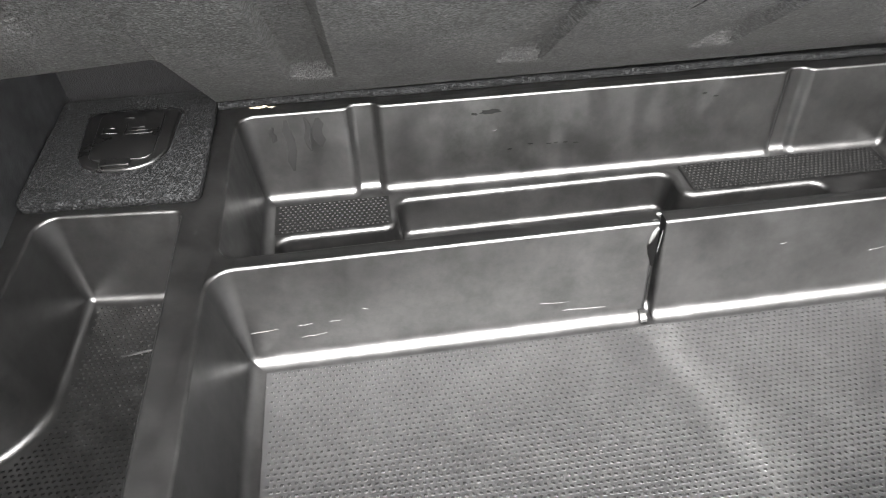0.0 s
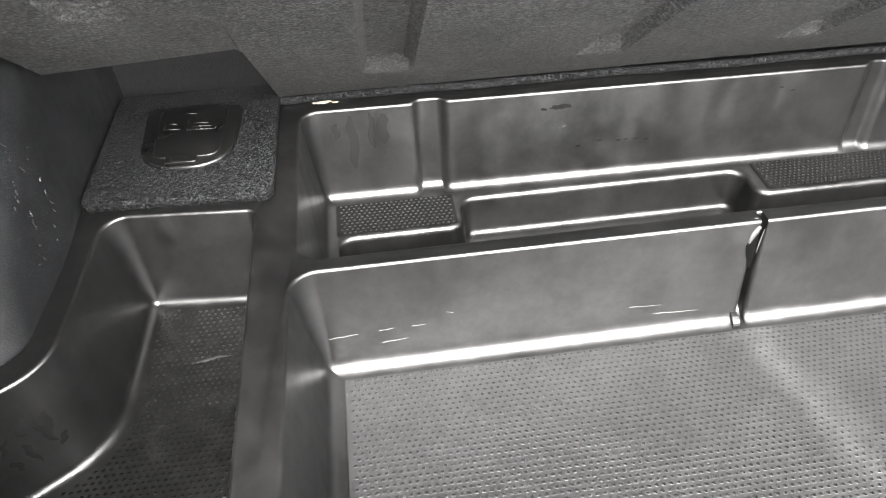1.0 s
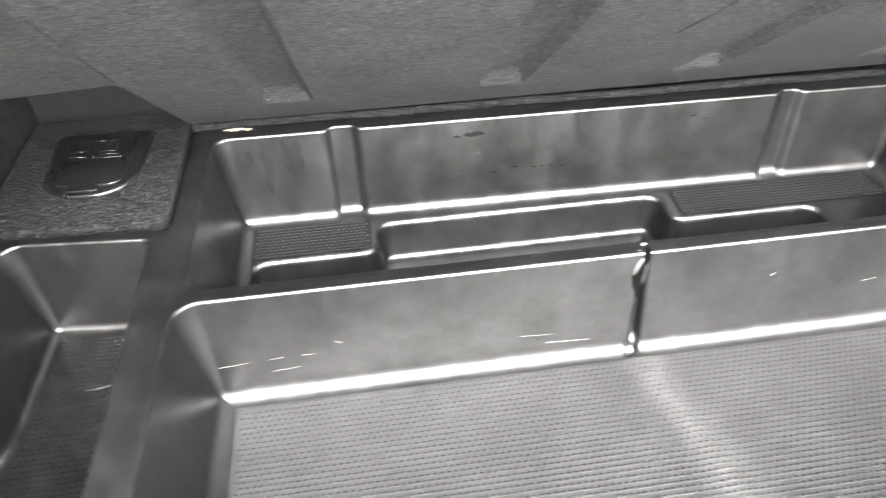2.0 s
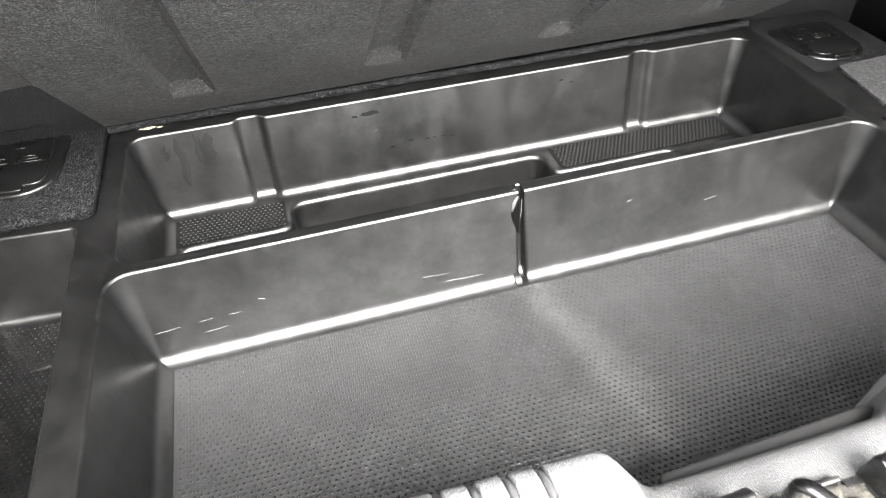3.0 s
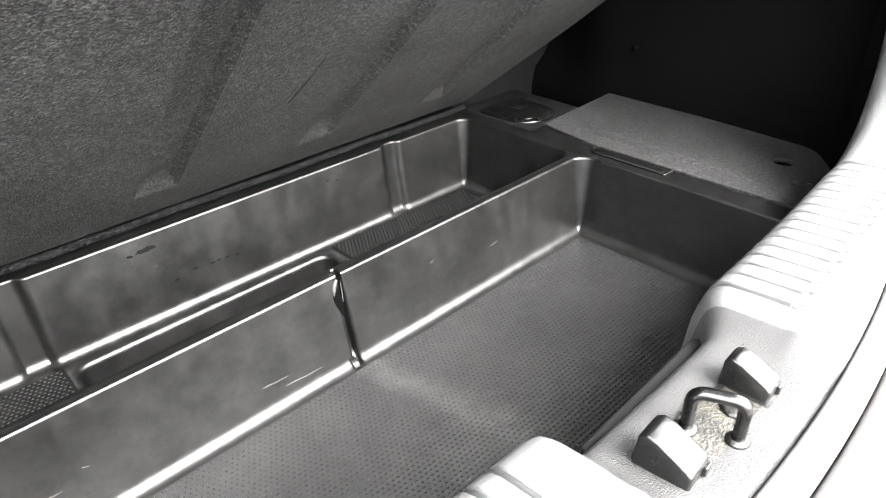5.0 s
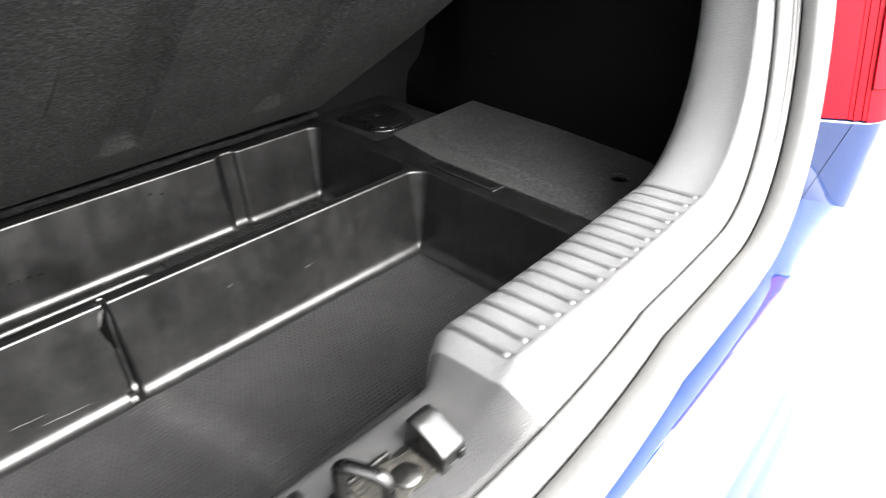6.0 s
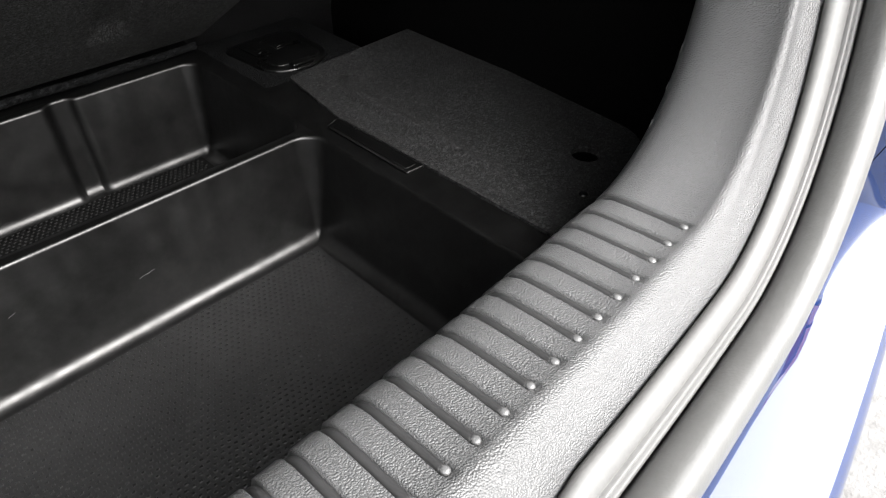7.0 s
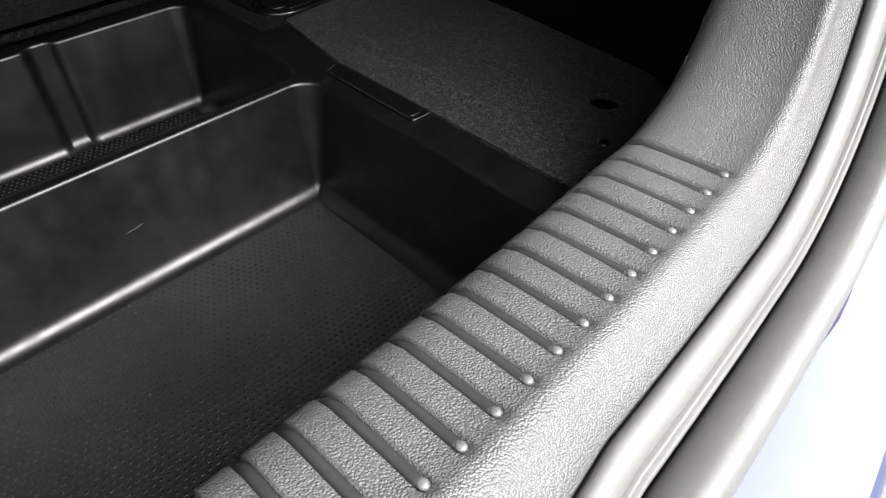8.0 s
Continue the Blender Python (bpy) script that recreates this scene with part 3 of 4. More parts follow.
# a rivet, then a black stud added in place of a dark hole
for sx, sy in ((0.920, -0.238), (0.926, -0.254)):
    bm = bmesh.new()
    tube(bm, [(sx, sy, RIM + 0.003), (sx, sy, RIM + 0.0055)], 0.004, 12)
    part("board_stud", bm, GLOSS, board)

# ---------------------------------------------------------------- raised floor board (lid)
HINGE_Y, HINGE_Z, SLOPE = 0.292, 0.116, math.atan(0.865)
lid = thing("floor_board", "raised boot floor board of charcoal felt with pressed grooves", "floor board")
lid.matrix_world = Matrix.Translation((0, HINGE_Y, HINGE_Z)) @ pose(0, 0, 0, 180 - math.degrees(SLOPE), 0, 0)
LID_LEN = 0.62


def lid_mesh():
    """Board with tapering-sided grooves pressed into its lower face and a cut-out at both rear corners."""
    grooves = [(-0.125, -0.076, 0.30, 0.52)] + [(0.059 + 0.215 * k, 0.109 + 0.215 * k, v, 0.512)
               for k, v in enumerate((0.088, 0.086, 0.080, 0.070))]
    us, vs = {-0.200, -0.033, 0.832, 0.838}, {0.012, 0.21, LID_LEN}
    for a, c, v0, v1 in grooves:
        us |= {a, a + 0.003, a + 0.006, c - 0.009, c - 0.0045, c}
        vs |= {v0, v0 + 0.012, v0 + 0.025, v0 + 0.040, v1 - 0.012, v1}
    us |= {-0.197, -0.036}
    vs |= {0.015, 0.04, 0.12, 0.16, 0.213, 0.207, 0.3, 0.4, LID_LEN - 0.003}
    for k in range(24):
        u = -0.18 + 0.05 * k
        if u < 0.80 and all(abs(u - w) > 0.012 for w in us):
            us.add(u)
    us, vs = sorted(us), sorted(vs)

    def depth(u, v):
        d = 0.0
        for a, c, v0, v1 in grooves:
            fu = min((u - a) / 0.006, (c - u) / 0.009, 1.0)
            fv = min(max(0.0, (v - v0) / 0.040), (v1 - v) / 0.012, 1.0)
            fv = fv * fv * (3 - 2 * fv) if fv > 0 else fv
            d = max(d, min(fu, fv))
        return -0.0105 * max(d, 0.0)

    def place(u, v):
        w = v
        if u < -0.033 and 0.2 < v < 0.22:
            w = v + 0.012 + (u + 0.033) * 0.21
        edge = 0.0
        if u in (us[0], us[-1]) or v in (vs[0], vs[-1]):
            edge = -0.003
        bend = 0.0025 * math.sin(u * 5.1 + 0.7) * min(1.0, v / 0.3)
        side = 0.012 + 0.44 * min(v, 0.2) + 0.28 * max(0.0, v - 0.2)
        return (u + (side if u > 0.83 else 0.0), w, depth(u, v) + edge + bend)

    def cut(u, v):
        return v < 0.21 and u < -0.033

    bm = bmesh.new()
    V = {}
    for i, u in enumerate(us):
        for j, v in enumerate(vs):
            V[i, j] = bm.verts.new(place(u, v))
    for i in range(len(us) - 1):
        for j in range(len(vs) - 1):
            if not cut((us[i] + us[i + 1]) / 2, (vs[j] + vs[j + 1]) / 2):
                bm.faces.new((V[i, j], V[i + 1, j], V[i + 1, j + 1], V[i, j + 1]))
    loose = [v for v in bm.verts if not v.link_faces]
    bmesh.ops.delete(bm, geom=loose, context="VERTS")
    rim = [e for e in bm.edges if e.is_boundary]
    ex = bmesh.ops.extrude_edge_only(bm, edges=rim)
    for v in [g for g in ex["geom"] if isinstance(g, bmesh.types.BMVert)]:
        v.co.z = -0.020
    back = bmesh.ops.triangle_fill(bm, use_beauty=True, edges=[e for e in bm.edges if e.is_boundary])
    return bm


flat_sharp(part("felt_face", lid_mesh(), CARPET, lid), 22)
# rolled hem along the board's lower edge, resting on the tray's rim; its shade is put in as darker felt
to_lid = lid.matrix_world.inverted()
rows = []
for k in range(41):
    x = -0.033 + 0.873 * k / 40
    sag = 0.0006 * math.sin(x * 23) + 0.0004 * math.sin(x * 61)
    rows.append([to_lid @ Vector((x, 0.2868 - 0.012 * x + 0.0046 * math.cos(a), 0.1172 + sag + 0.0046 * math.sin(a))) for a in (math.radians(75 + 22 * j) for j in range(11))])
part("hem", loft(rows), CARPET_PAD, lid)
for pts, r in (([(-0.033, 0.222), (-0.031, 0.27), (-0.026, 0.34), (-0.019, 0.42), (-0.012, 0.50), (-0.004, 0.60)], 0.0016), ([(0.418, 0.24), (0.424, 0.28), (0.428, 0.32), (0.430, 0.36)], 0.0014), ([(0.411, 0.25), (0.416, 0.28)], 0.0010)):
    bm = bmesh.new()
    tube(bm, [(u, v, 0.0025 * math.sin(u * 5.1 + 0.7) * min(1.0, v / 0.3)) for u, v in pts], [0.0004] + [r] * (len(pts) - 2) + [0.0004], 8)
    part("crease", bm, CARPET, lid)
# steel catch pin hanging from the board
bm = bmesh.new()
tube(bm, [(0.381, 0.528, -0.002), (0.381, 0.528, 0.006)], 0.014, 18)
pin_seat = part("pin_seat", bm, RUBBER_BLACK, lid, "black rubber ring of the catch pin")
bm = bmesh.new()
tube(bm, [(0.381, 0.528, 0.003), (0.387, 0.525, 0.012), (0.398, 0.519, 0.030), (0.399, 0.5185, 0.032)], [0.006, 0.0068, 0.0075, 0.005], 18)
part("pin", bm, STEEL, lid, "worn steel catch pin")

# ---------------------------------------------------------------- wheel arch cover and inner sides
ARCH = [(-0.064, 0.080), (-0.064, 0.100), (-0.064, 0.112), (-0.060, 0.125), (-0.050, 0.150), (-0.028, 0.190), (0.003, 0.230), (0.040, 0.265),
        (0.086, 0.298), (0.140, 0.325), (0.205, 0.345), (0.275, 0.358), (0.335, 0.362)]
ARCH_C = Vector((0.34, 0.06))


def facet_x(y):
    """Flat inner side of the arch cover."""
    return -0.207 - 0.005 * smooth_step((y - 0.06) / 0.12) - 0.004 * smooth_step((0.06 - y) / 0.09)


def smooth_step(t):
    t = min(max(t, 0.0), 1.0)
    return t * t * (3 - 2 * t)


def arch_front(x, z, fx=-0.211):
    """Distance behind the arch's front line at x, rounding over into the flat inner side."""
    w = math.sqrt(max(0.0, (fx - x) / (fx + 0.33)))
    inset = 0.012 + min(0.044 + 0.25 * max(0.0, z - 0.13), 0.075)
    return -0.063 * w * w + 2 * w * (1 - w) * 0.012 + (1 - w) ** 2 * inset


rows = []
for ay, az in ARCH:
    p = Vector((ay, az))
    to_c = ARCH_C - p
    to_c = Vector((to_c.x, max(to_c.y, 0.0) if az < 0.1 else to_c.y))
    reach = to_c.length
    to_c.normalize()
    row = [(x, ay + dy, az) for x, dy in ((-0.56, -0.19), (-0.45, -0.129), (-0.39, -0.096), (-0.36, -0.0795))]
    for k in range(13):
        fx = facet_x(ay + 0.05)
        x = fx - (0.33 + fx) * (1 - k / 12) ** 2
        d = arch_front(x, az, fx)
        q = p + to_c * d if d > 0 else p + Vector((d, 0))
        row.append((x, q.x, q.y))
    for f in (0.085, 0.12, 0.17, 0.24, 0.32, 0.42):
        q = p + to_c * min(f + 0.012, reach * 0.98)
        row.append((facet_x(q.x), q.x, q.y))
    rows.append(row)
arch = tagged(new("wheel_arch_cover"), "scuffed black grained plastic wheel arch cover", "wheel arch cover")
part("cover_shell", loft(rows), TRIM_ARCH, arch)

rnd = random.Random(21)
TRAILS = (((0.069, 0.232), (0.073, 0.192), 5), ((0.058, 0.202), (0.048, 0.186), 6), ((0.095, 0.176), (0.087, 0.140), 6), ((0.052, 0.178), (0.054, 0.157), 5), ((0.075, 0.140), (0.070, 0.128), 2),
          ((0.011, 0.234), (0.005, 0.215), 2), ((0.05, 0.15), (0.03, 0.13), 3), ((0.10, 0.21), (0.095, 0.19), 2))
for (ya, za), (yb, zb), count in TRAILS:
    for k in range(count):
        f = (k + rnd.uniform(-0.4, 0.4)) / count
        y, z = ya + (yb - ya) * f + rnd.gauss(0, 0.003), za + (zb - za) * f + rnd.gauss(0, 0.002)
        ln, slant = rnd.choice((0.0012, 0.002, 0.003, 0.006)) * rnd.uniform(0.7, 1.5), rnd.gauss(0.15, 0.5)
        pts = [(y + slant * ln * e, z - ln * e) for e in (0, 0.5, 1.0)]
        ribbon("scratch", [(facet_x(yy) + 0.0002, yy, zz) for yy, zz in pts], rnd.uniform(0.0004, 0.0010), (1, 0, 0), FLAKE_GLINT, arch, "pale scratch in the plastic")


def arch_spot(x, z, rx, rz, seed):
    """A dark damp spot lying on the curved front of the arch cover."""
    rnd = random.Random(seed)
    bm = bmesh.new()

    def on(u, w):
        zz = z + w
        i = max(k for k in range(len(ARCH) - 1) if ARCH[k][1] <= zz)
        (y0, z0), (y1, z1) = ARCH[i], ARCH[i + 1]
        y = y0 + (y1 - y0) * (zz - z0) / (z1 - z0)
        return (x + u, y + 0.98 * arch_front(x + u, zz) - 0.0012, zz)

    ring = []
    for k in range(20):
        t = 2 * math.pi * k / 20
        f = rnd.uniform(0.75, 1.1)
        ring.append(bm.verts.new(on(rx * f * math.cos(t), rz * f * math.sin(t))))
    mid = bm.verts.new(on(0, 0))
    for k in range(20):
        bm.faces.new((ring[k], ring[(k + 1) % 20], mid))
    part("stain", bm, DAMP, arch, "dark round stain")


arch_spot(-0.234, 0.140, 0.0050, 0.0065, 3)
arch_spot(-0.241, 0.118, 0.0050, 0.0020, 5)
arch_spot(-0.258, 0.137, 0.0045, 0.0050, 8)


def slab_wall(name, x0, x1, y0, y1, z0, z1, mat, label, category="wall"):
    bm = bmesh.new()
    box(bm, x0, x1, y0, y1, z0, z1)
    bevel_all(bm, 0.004)
    return tagged(finish(name, bm, mat, smooth=False), label, category, kind="structure")


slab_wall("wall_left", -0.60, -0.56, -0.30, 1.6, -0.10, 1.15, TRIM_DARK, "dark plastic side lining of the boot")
slab_wall("wall_front", -0.56, 1.30, 0.335, 0.37, -0.10, 0.80, CARPET_SHADED, "charcoal felt back of the rear seats", "seat back")
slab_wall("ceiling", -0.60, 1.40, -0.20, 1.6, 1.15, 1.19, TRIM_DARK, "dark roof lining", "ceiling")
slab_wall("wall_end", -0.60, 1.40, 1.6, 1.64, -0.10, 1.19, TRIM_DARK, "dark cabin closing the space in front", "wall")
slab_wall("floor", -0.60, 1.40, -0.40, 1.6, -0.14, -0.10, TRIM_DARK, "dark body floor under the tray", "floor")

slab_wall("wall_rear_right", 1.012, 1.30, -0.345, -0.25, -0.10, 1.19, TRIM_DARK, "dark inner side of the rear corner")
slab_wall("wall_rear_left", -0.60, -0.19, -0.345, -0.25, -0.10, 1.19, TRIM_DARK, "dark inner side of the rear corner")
# right inner side, bulging over the wheel and swinging outwards at the seat back
sec = []
for z, dx, far in ((0.02, 0.0, 0.0), (0.085, 0.0, 0.0), (0.118, 0.0, 0.008), (0.14, 0.003, 0.032), (0.16, 0.004, 0.044), (0.25, 0.012, 0.06), (0.36, 0.03, 0.06), (0.45, 0.06, 0.05), (0.52, 0.12, 0.0), (0.60, 0.15, 0.0), (1.15, 0.16, 0.0)):
    row = []
    for y in [-0.32 + 0.03 * k for k in range(23)]:
        t = min(max((y - 0.16) / 0.16, 0.0), 1.0)
        t = t * t * (3 - 2 * t)
        row.append((1.066 + dx + 0.04 * max(0.0, -y - 0.10) - 0.006 * math.cos(y * 6) + t * (0.018 + far), y, z))
    sec.append(row)
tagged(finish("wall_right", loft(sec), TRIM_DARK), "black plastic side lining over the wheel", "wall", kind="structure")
for y, z in ((-0.02, 0.34), (0.10, 0.20)):
    bm = bmesh.new()
    tube(bm, [(1.062, y, z), (1.075, y, z)], 0.004, 10)
    tagged(finish("trim_clip", bm, TRIM_DARK), "small black clip in the side lining", "clip", "clips in the side lining")

# ---------------------------------------------------------------- sill, seal and body edge (one sweep each)
CX, RX, RZ, SILL_Z = 0.811, 0.144, 0.22, 0.203      # elliptic lower corner of the opening (groove-end line)
CZ = SILL_Z + RZ
LEAN, RAKE = 0.04, 0.225          # pillar: sideways and forward lean


def bow(x):
    return -0.375 - 0.012 * (1 - ((x - 0.4) / 0.34) ** 2)


def folded(kind, s, b, a):
    """The outer edge: pushed out along the middle of the sill, turned steeper up the pillar."""
    t = min(max((-b - 0.004) / 0.02, 0.0), 1.0)
    t = t * t * (3 - 2 * t)
    if kind == "sill":
        return b - 0.015 * t * max(0.0, 1 - ((s - 0.4) / 0.26) ** 2), a
    f = 1.0 if "pillar" in kind else min(1.0, s / 88)
    return b + 0.024 * f * t, a - 0.006 * f * t


def station(kind, s):
    """Foot point and inward direction of the opening's edge."""
    if kind in ("left_corner", "left_pillar"):
        p, n = station(kind[5:], s)
        return Vector((0.8 - p.x, p.y, p.z)), Vector((-n.x, n.y, n.z))
    if kind == "sill":
        return Vector((s, bow(s), SILL_Z)), Vector((0, 0, 1))
    if kind == "corner":
        a = radians(s)
        x, z = CX + RX * math.sin(a), CZ - RZ * math.cos(a)
        return Vector((x, bow(CX) + (z - SILL_Z) * RAKE, z)), Vector((-RZ * math.sin(a), 0, RX * math.cos(a))).normalized()
    return Vector((CX + RX + (s - CZ) * LEAN, bow(CX) + (s - SILL_Z) * RAKE, s)), Vector((-1, 0, LEAN)).normalized()


RAISED = [(0.086, -0.17), (0.082, -0.09), (0.078, -0.048), (0.074, -0.030), (0.069, -0.016), (0.062, -0.007), (0.053, -0.003), (0.040, -0.0015),
          (0.020, 0.0), (0.004, 0.0005), (-0.001, 0.0022), (-0.005, 0.0032), (-0.010, 0.0020), (-0.015, -0.003), (-0.022, -0.0115), (-0.0286, -0.0190), (-0.0290, -0.027)]
CENTRE = [(0.056, -0.17), (0.053, -0.09), (0.051, -0.055), (0.049, -0.040), (0.047, -0.034), (0.043, -0.0305), (0.038, -0.029), (0.030, -0.0285),
          (0.020, -0.028), (0.004, -0.027), (-0.001, -0.0265), (-0.005, -0.026), (-0.010, -0.0255), (-0.015, -0.025), (-0.022, -0.0245), (-0.0286, -0.0250), (-0.0290, -0.032)]
GROOVES = [0.8245 - 0.0196 * k for k in range(16)]
GROOVES = GROOVES + [0.8 - g for g in GROOVES]


def blend(x):
    """0 over the raised parts of the sill, 1 over the low middle with the striker."""
    a = min(max((x - 0.304) / 0.030, 0), 1) * min(max((0.533 - x) / 0.045, 0), 1)
    return a * a * (3 - 2 * a)


def sill_stations():
    xs = set()
    x = 0.8 - CX + 0.002
    while x < CX:
        xs.add(round(x, 4))
        x += 0.006
    xs = {x for x in xs if all(abs(x - g) > 0.0058 for g in GROOVES)}
    for g in GROOVES:
        for o in (-0.0046, -0.0034, -0.0022, 0.0022, 0.0034, 0.0046):
            if abs(g + o) < 5:
                xs.add(round(g + o, 4))
    mid = [("sill", x) for x in sorted(xs) if 0.8 - CX + 0.001 < x < CX - 0.001]
    out = [("corner", a) for a in (0, 1.2, 2.4, 3.54, 4.02, 4.50, 6.26, 6.74, 7.22, 8.5, 11, 15, 20, 25, 30, 36, 42, 48, 54, 60, 66, 72, 78, 84)]
    out += [("pillar", z) for z in (0.43, 0.46, 0.52, 0.60, 0.70, 0.82, 0.95, 1.15)]
    return [("left_" + k, s) for k, s in reversed(out)] + mid + out


def sweep(section_of):
    return loft([section_of(k, s) for k, s in sill_stations()])


def trim_section(kind, s):
    foot, inward = station(kind, s)
    out = []
    mix = blend(s) if kind == "sill" else 0.0
    x_here = s if kind == "sill" else foot.x
    dip = 0.0
    for g in GROOVES:
        dip = max(dip, 1 - max(0.0, abs(x_here - g) - 0.0022) / 0.0012)
    if "pillar" in kind or ("corner" in kind and s > 9):
        dip = 0.0
    for i, (r, c) in enumerate(zip(RAISED, CENTRE)):
        b, a = r[0] + (c[0] - r[0]) * mix, r[1] + (c[1] - r[1]) * mix
        if 2 <= i <= 9 and mix < 0.05:
            a -= 0.0042 * dip
            b -= 0.0042 * dip * (1 if i < 6 else 0)
        if kind != "sill" and i < 9:
            f = 1.0 if "pillar" in kind else min(1.0, s / 88)
            b, a = b - 0.010 * f * (9 - i) / 9, a - 0.012 * f * (9 - i) / 9
        if b < -0.004:
            b, a = folded(kind, s, b, a)
        out.append(foot + Vector((0, b, 0)) + inward * a)
    return out


sill = tagged(new("sill_trim"), "grained grey plastic boot sill trim with pressed grooves, rising into the pillar", "sill trim", kind="structure")


def split_panel(name, mat, keep, label=""):
    """One stretch of the swept trim."""
    bm = sweep(trim_section)
    bmesh.ops.recalc_face_normals(bm, faces=bm.faces)
    gone = [f for f in bm.faces if keep(f.calc_center_median().x) is False]
    bmesh.ops.delete(bm, geom=gone, context="FACES")
    return finish(name, bm, mat, sill, label, recalc=False)


split_panel("trim_panel", TRIM, lambda x: x <= 0.322)
split_panel("trim_panel", TRIM, lambda x: x >= 0.512)
# middle stretch: its shade comes from a darker copy of the trim
split_panel("striker_panel", TRIM_SHADED, lambda x: 0.322 < x < 0.512, "grained panel round the striker with shade painted into its colour")


def groove_rods():
    """The rounded bottom of each pressed groove, coloured darker for shade, ending in a small bulb coloured bright as a
    glint.
    """
    for g in GROOVES:
        if blend(g) > 0.02 or not -0.02 < g < 0.83:
            continue
        foot, inward = station("sill", g) if 0.8 - CX < g < CX else station("corner" if g > 0.4 else "left_corner", math.degrees(math.asin(max(g - CX, 0.8 - CX - g) / RX)))
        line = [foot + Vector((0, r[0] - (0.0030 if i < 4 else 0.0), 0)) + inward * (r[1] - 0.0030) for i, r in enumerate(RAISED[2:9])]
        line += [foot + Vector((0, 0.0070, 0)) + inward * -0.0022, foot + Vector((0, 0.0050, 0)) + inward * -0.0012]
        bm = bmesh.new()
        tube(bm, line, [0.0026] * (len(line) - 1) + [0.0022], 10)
        groove = part("groove", bm, TRIM_GROOVE_SHADE, sill)
        bm = bmesh.new()
        bmesh.ops.create_icosphere(bm, subdivisions=2, radius=0.0024, matrix=Matrix.Translation(foot + Vector((0, 0.0042, 0)) + inward * -0.0004) @ Matrix.Diagonal((1, 1.2, 0.7, 1)))
        part("groove_end", bm, TRIM_GROOVE_GLINT, groove)


groove_rods()
for k, (deg, i0, w, ln) in enumerate(((55, 5, 0.0012, 0.9), (57, 5, 0.0007, 0.6), (59, 5, 0.0011, 0.8), (60, 6, 0.0006, 0.5), (63, 5, 0.0007, 0.6), (46, 4, 0.0010, 0.5), (38, 4, 0.0008, 0.6), (30, 4, 0.0009, 0.4))):
    line = []
    for e in range(4):
        foot, inward = station("corner", deg + 1.2 * math.sin(e * 2.0 + k))
        f = ln * e / 3
        (b0, a0), (b1, a1) = [(b - 0.010 * deg / 88 * (9 - i) / 9, a - 0.012 * deg / 88 * (9 - i) / 9) for i, (b, a) in ((i0, RAISED[i0]), (i0 + 1, RAISED[i0 + 1]))]
        line.append(foot + Vector((0, b0 + (b1 - b0) * f + 0.0003, 0)) + inward * (a0 + (a1 - a0) * f + 0.0003))
    ribbon("scuff", line, w, Vector((0, 0.63, 0)) + inward * 0.77, SCUFF, sill, "pale scuff on the trim edge")


def profile_sweep(pts):
    def f(kind, s):
        foot, inward = station(kind, s)
        pairs = [folded(kind, s, b, a) for b, a in pts]
        return [foot + Vector((0, b, 0)) + inward * a for b, a in pairs]
    return sweep(f)


SEAL = [(-0.027, -0.034), (-0.0298, -0.0230), (-0.0312, -0.0192), (-0.0345, -0.0180), (-0.0385, -0.0195), (-0.0418, -0.0238), (-0.0434, -0.0268), (-0.0436, -0.0280), (-0.0430, -0.0292),
        (-0.0436, -0.0294), (-0.0456, -0.0282), (-0.0468, -0.0292), (-0.0466, -0.0306), (-0.0460, -0.0312), (-0.0467, -0.0316), (-0.0484, -0.0306), (-0.0495, -0.0322), (-0.0492, -0.037), (-0.046, -0.050)]
seal = tagged(finish("door_seal", profile_sweep(SEAL), RUBBER), "grey rubber seal round the boot opening", "rubber seal", kind="structure")
FLANGE = [(-0.044, -0.050), (-0.0500, -0.0390), (-0.0508, -0.0345), (-0.0530, -0.0308), (-0.0580, -0.0278), (-0.0650, -0.0258), (-0.0700, -0.0262), (-0.0735, -0.0290), (-0.0760, -0.0360), (-0.0765, -0.050), (-0.0700, -0.075), (-0.058, -0.09)]
flange = tagged(finish("body_flange", profile_sweep(FLANGE), PALE_EDGE), "pale grey painted edge of the boot opening", "body edge", kind="structure")

# strip between tray and sill
bm = solid(rounded([(0.340, -0.352), (0.508, -0.352), (0.514, -0.333), (0.500, -0.323), (0.348, -0.328)], 0, None, 0.005, 4), 0.10, 0.157, 0.0025)
tagged(finish("front_strip", bm, STRIP), "smooth grey plastic strip between tray and sill", "trim strip", kind="structure")

# ---------------------------------------------------------------- striker and rubber stops
PLATE_Z = SILL_Z - 0.027
striker = thing("striker", "dark steel lock striker loop on a dusty plate", "lock striker")
bm = solid(rounded([(0.379, -0.408), (0.444, -0.409), (0.447, -0.376), (0.392, -0.367), (0.379, -0.376)], 0, None, 0.004, 4), PLATE_Z - 0.004, PLATE_Z + 0.0016, 0.001)
part("base_plate", bm, DUST_METAL, striker, "dusty bare metal base plate")
for x0, x1, y0, y1, zt in ((0.400, 0.432, -0.3725, -0.3690, 0.005), ):
    bm = bmesh.new()
    box(bm, x0, x1, y0, y1, PLATE_Z - 0.002, PLATE_Z + zt)
    bevel_all(bm, 0.001)
    part("stop_bar", bm, STEEL, striker, "pale steel bar along the plate", smooth=False)
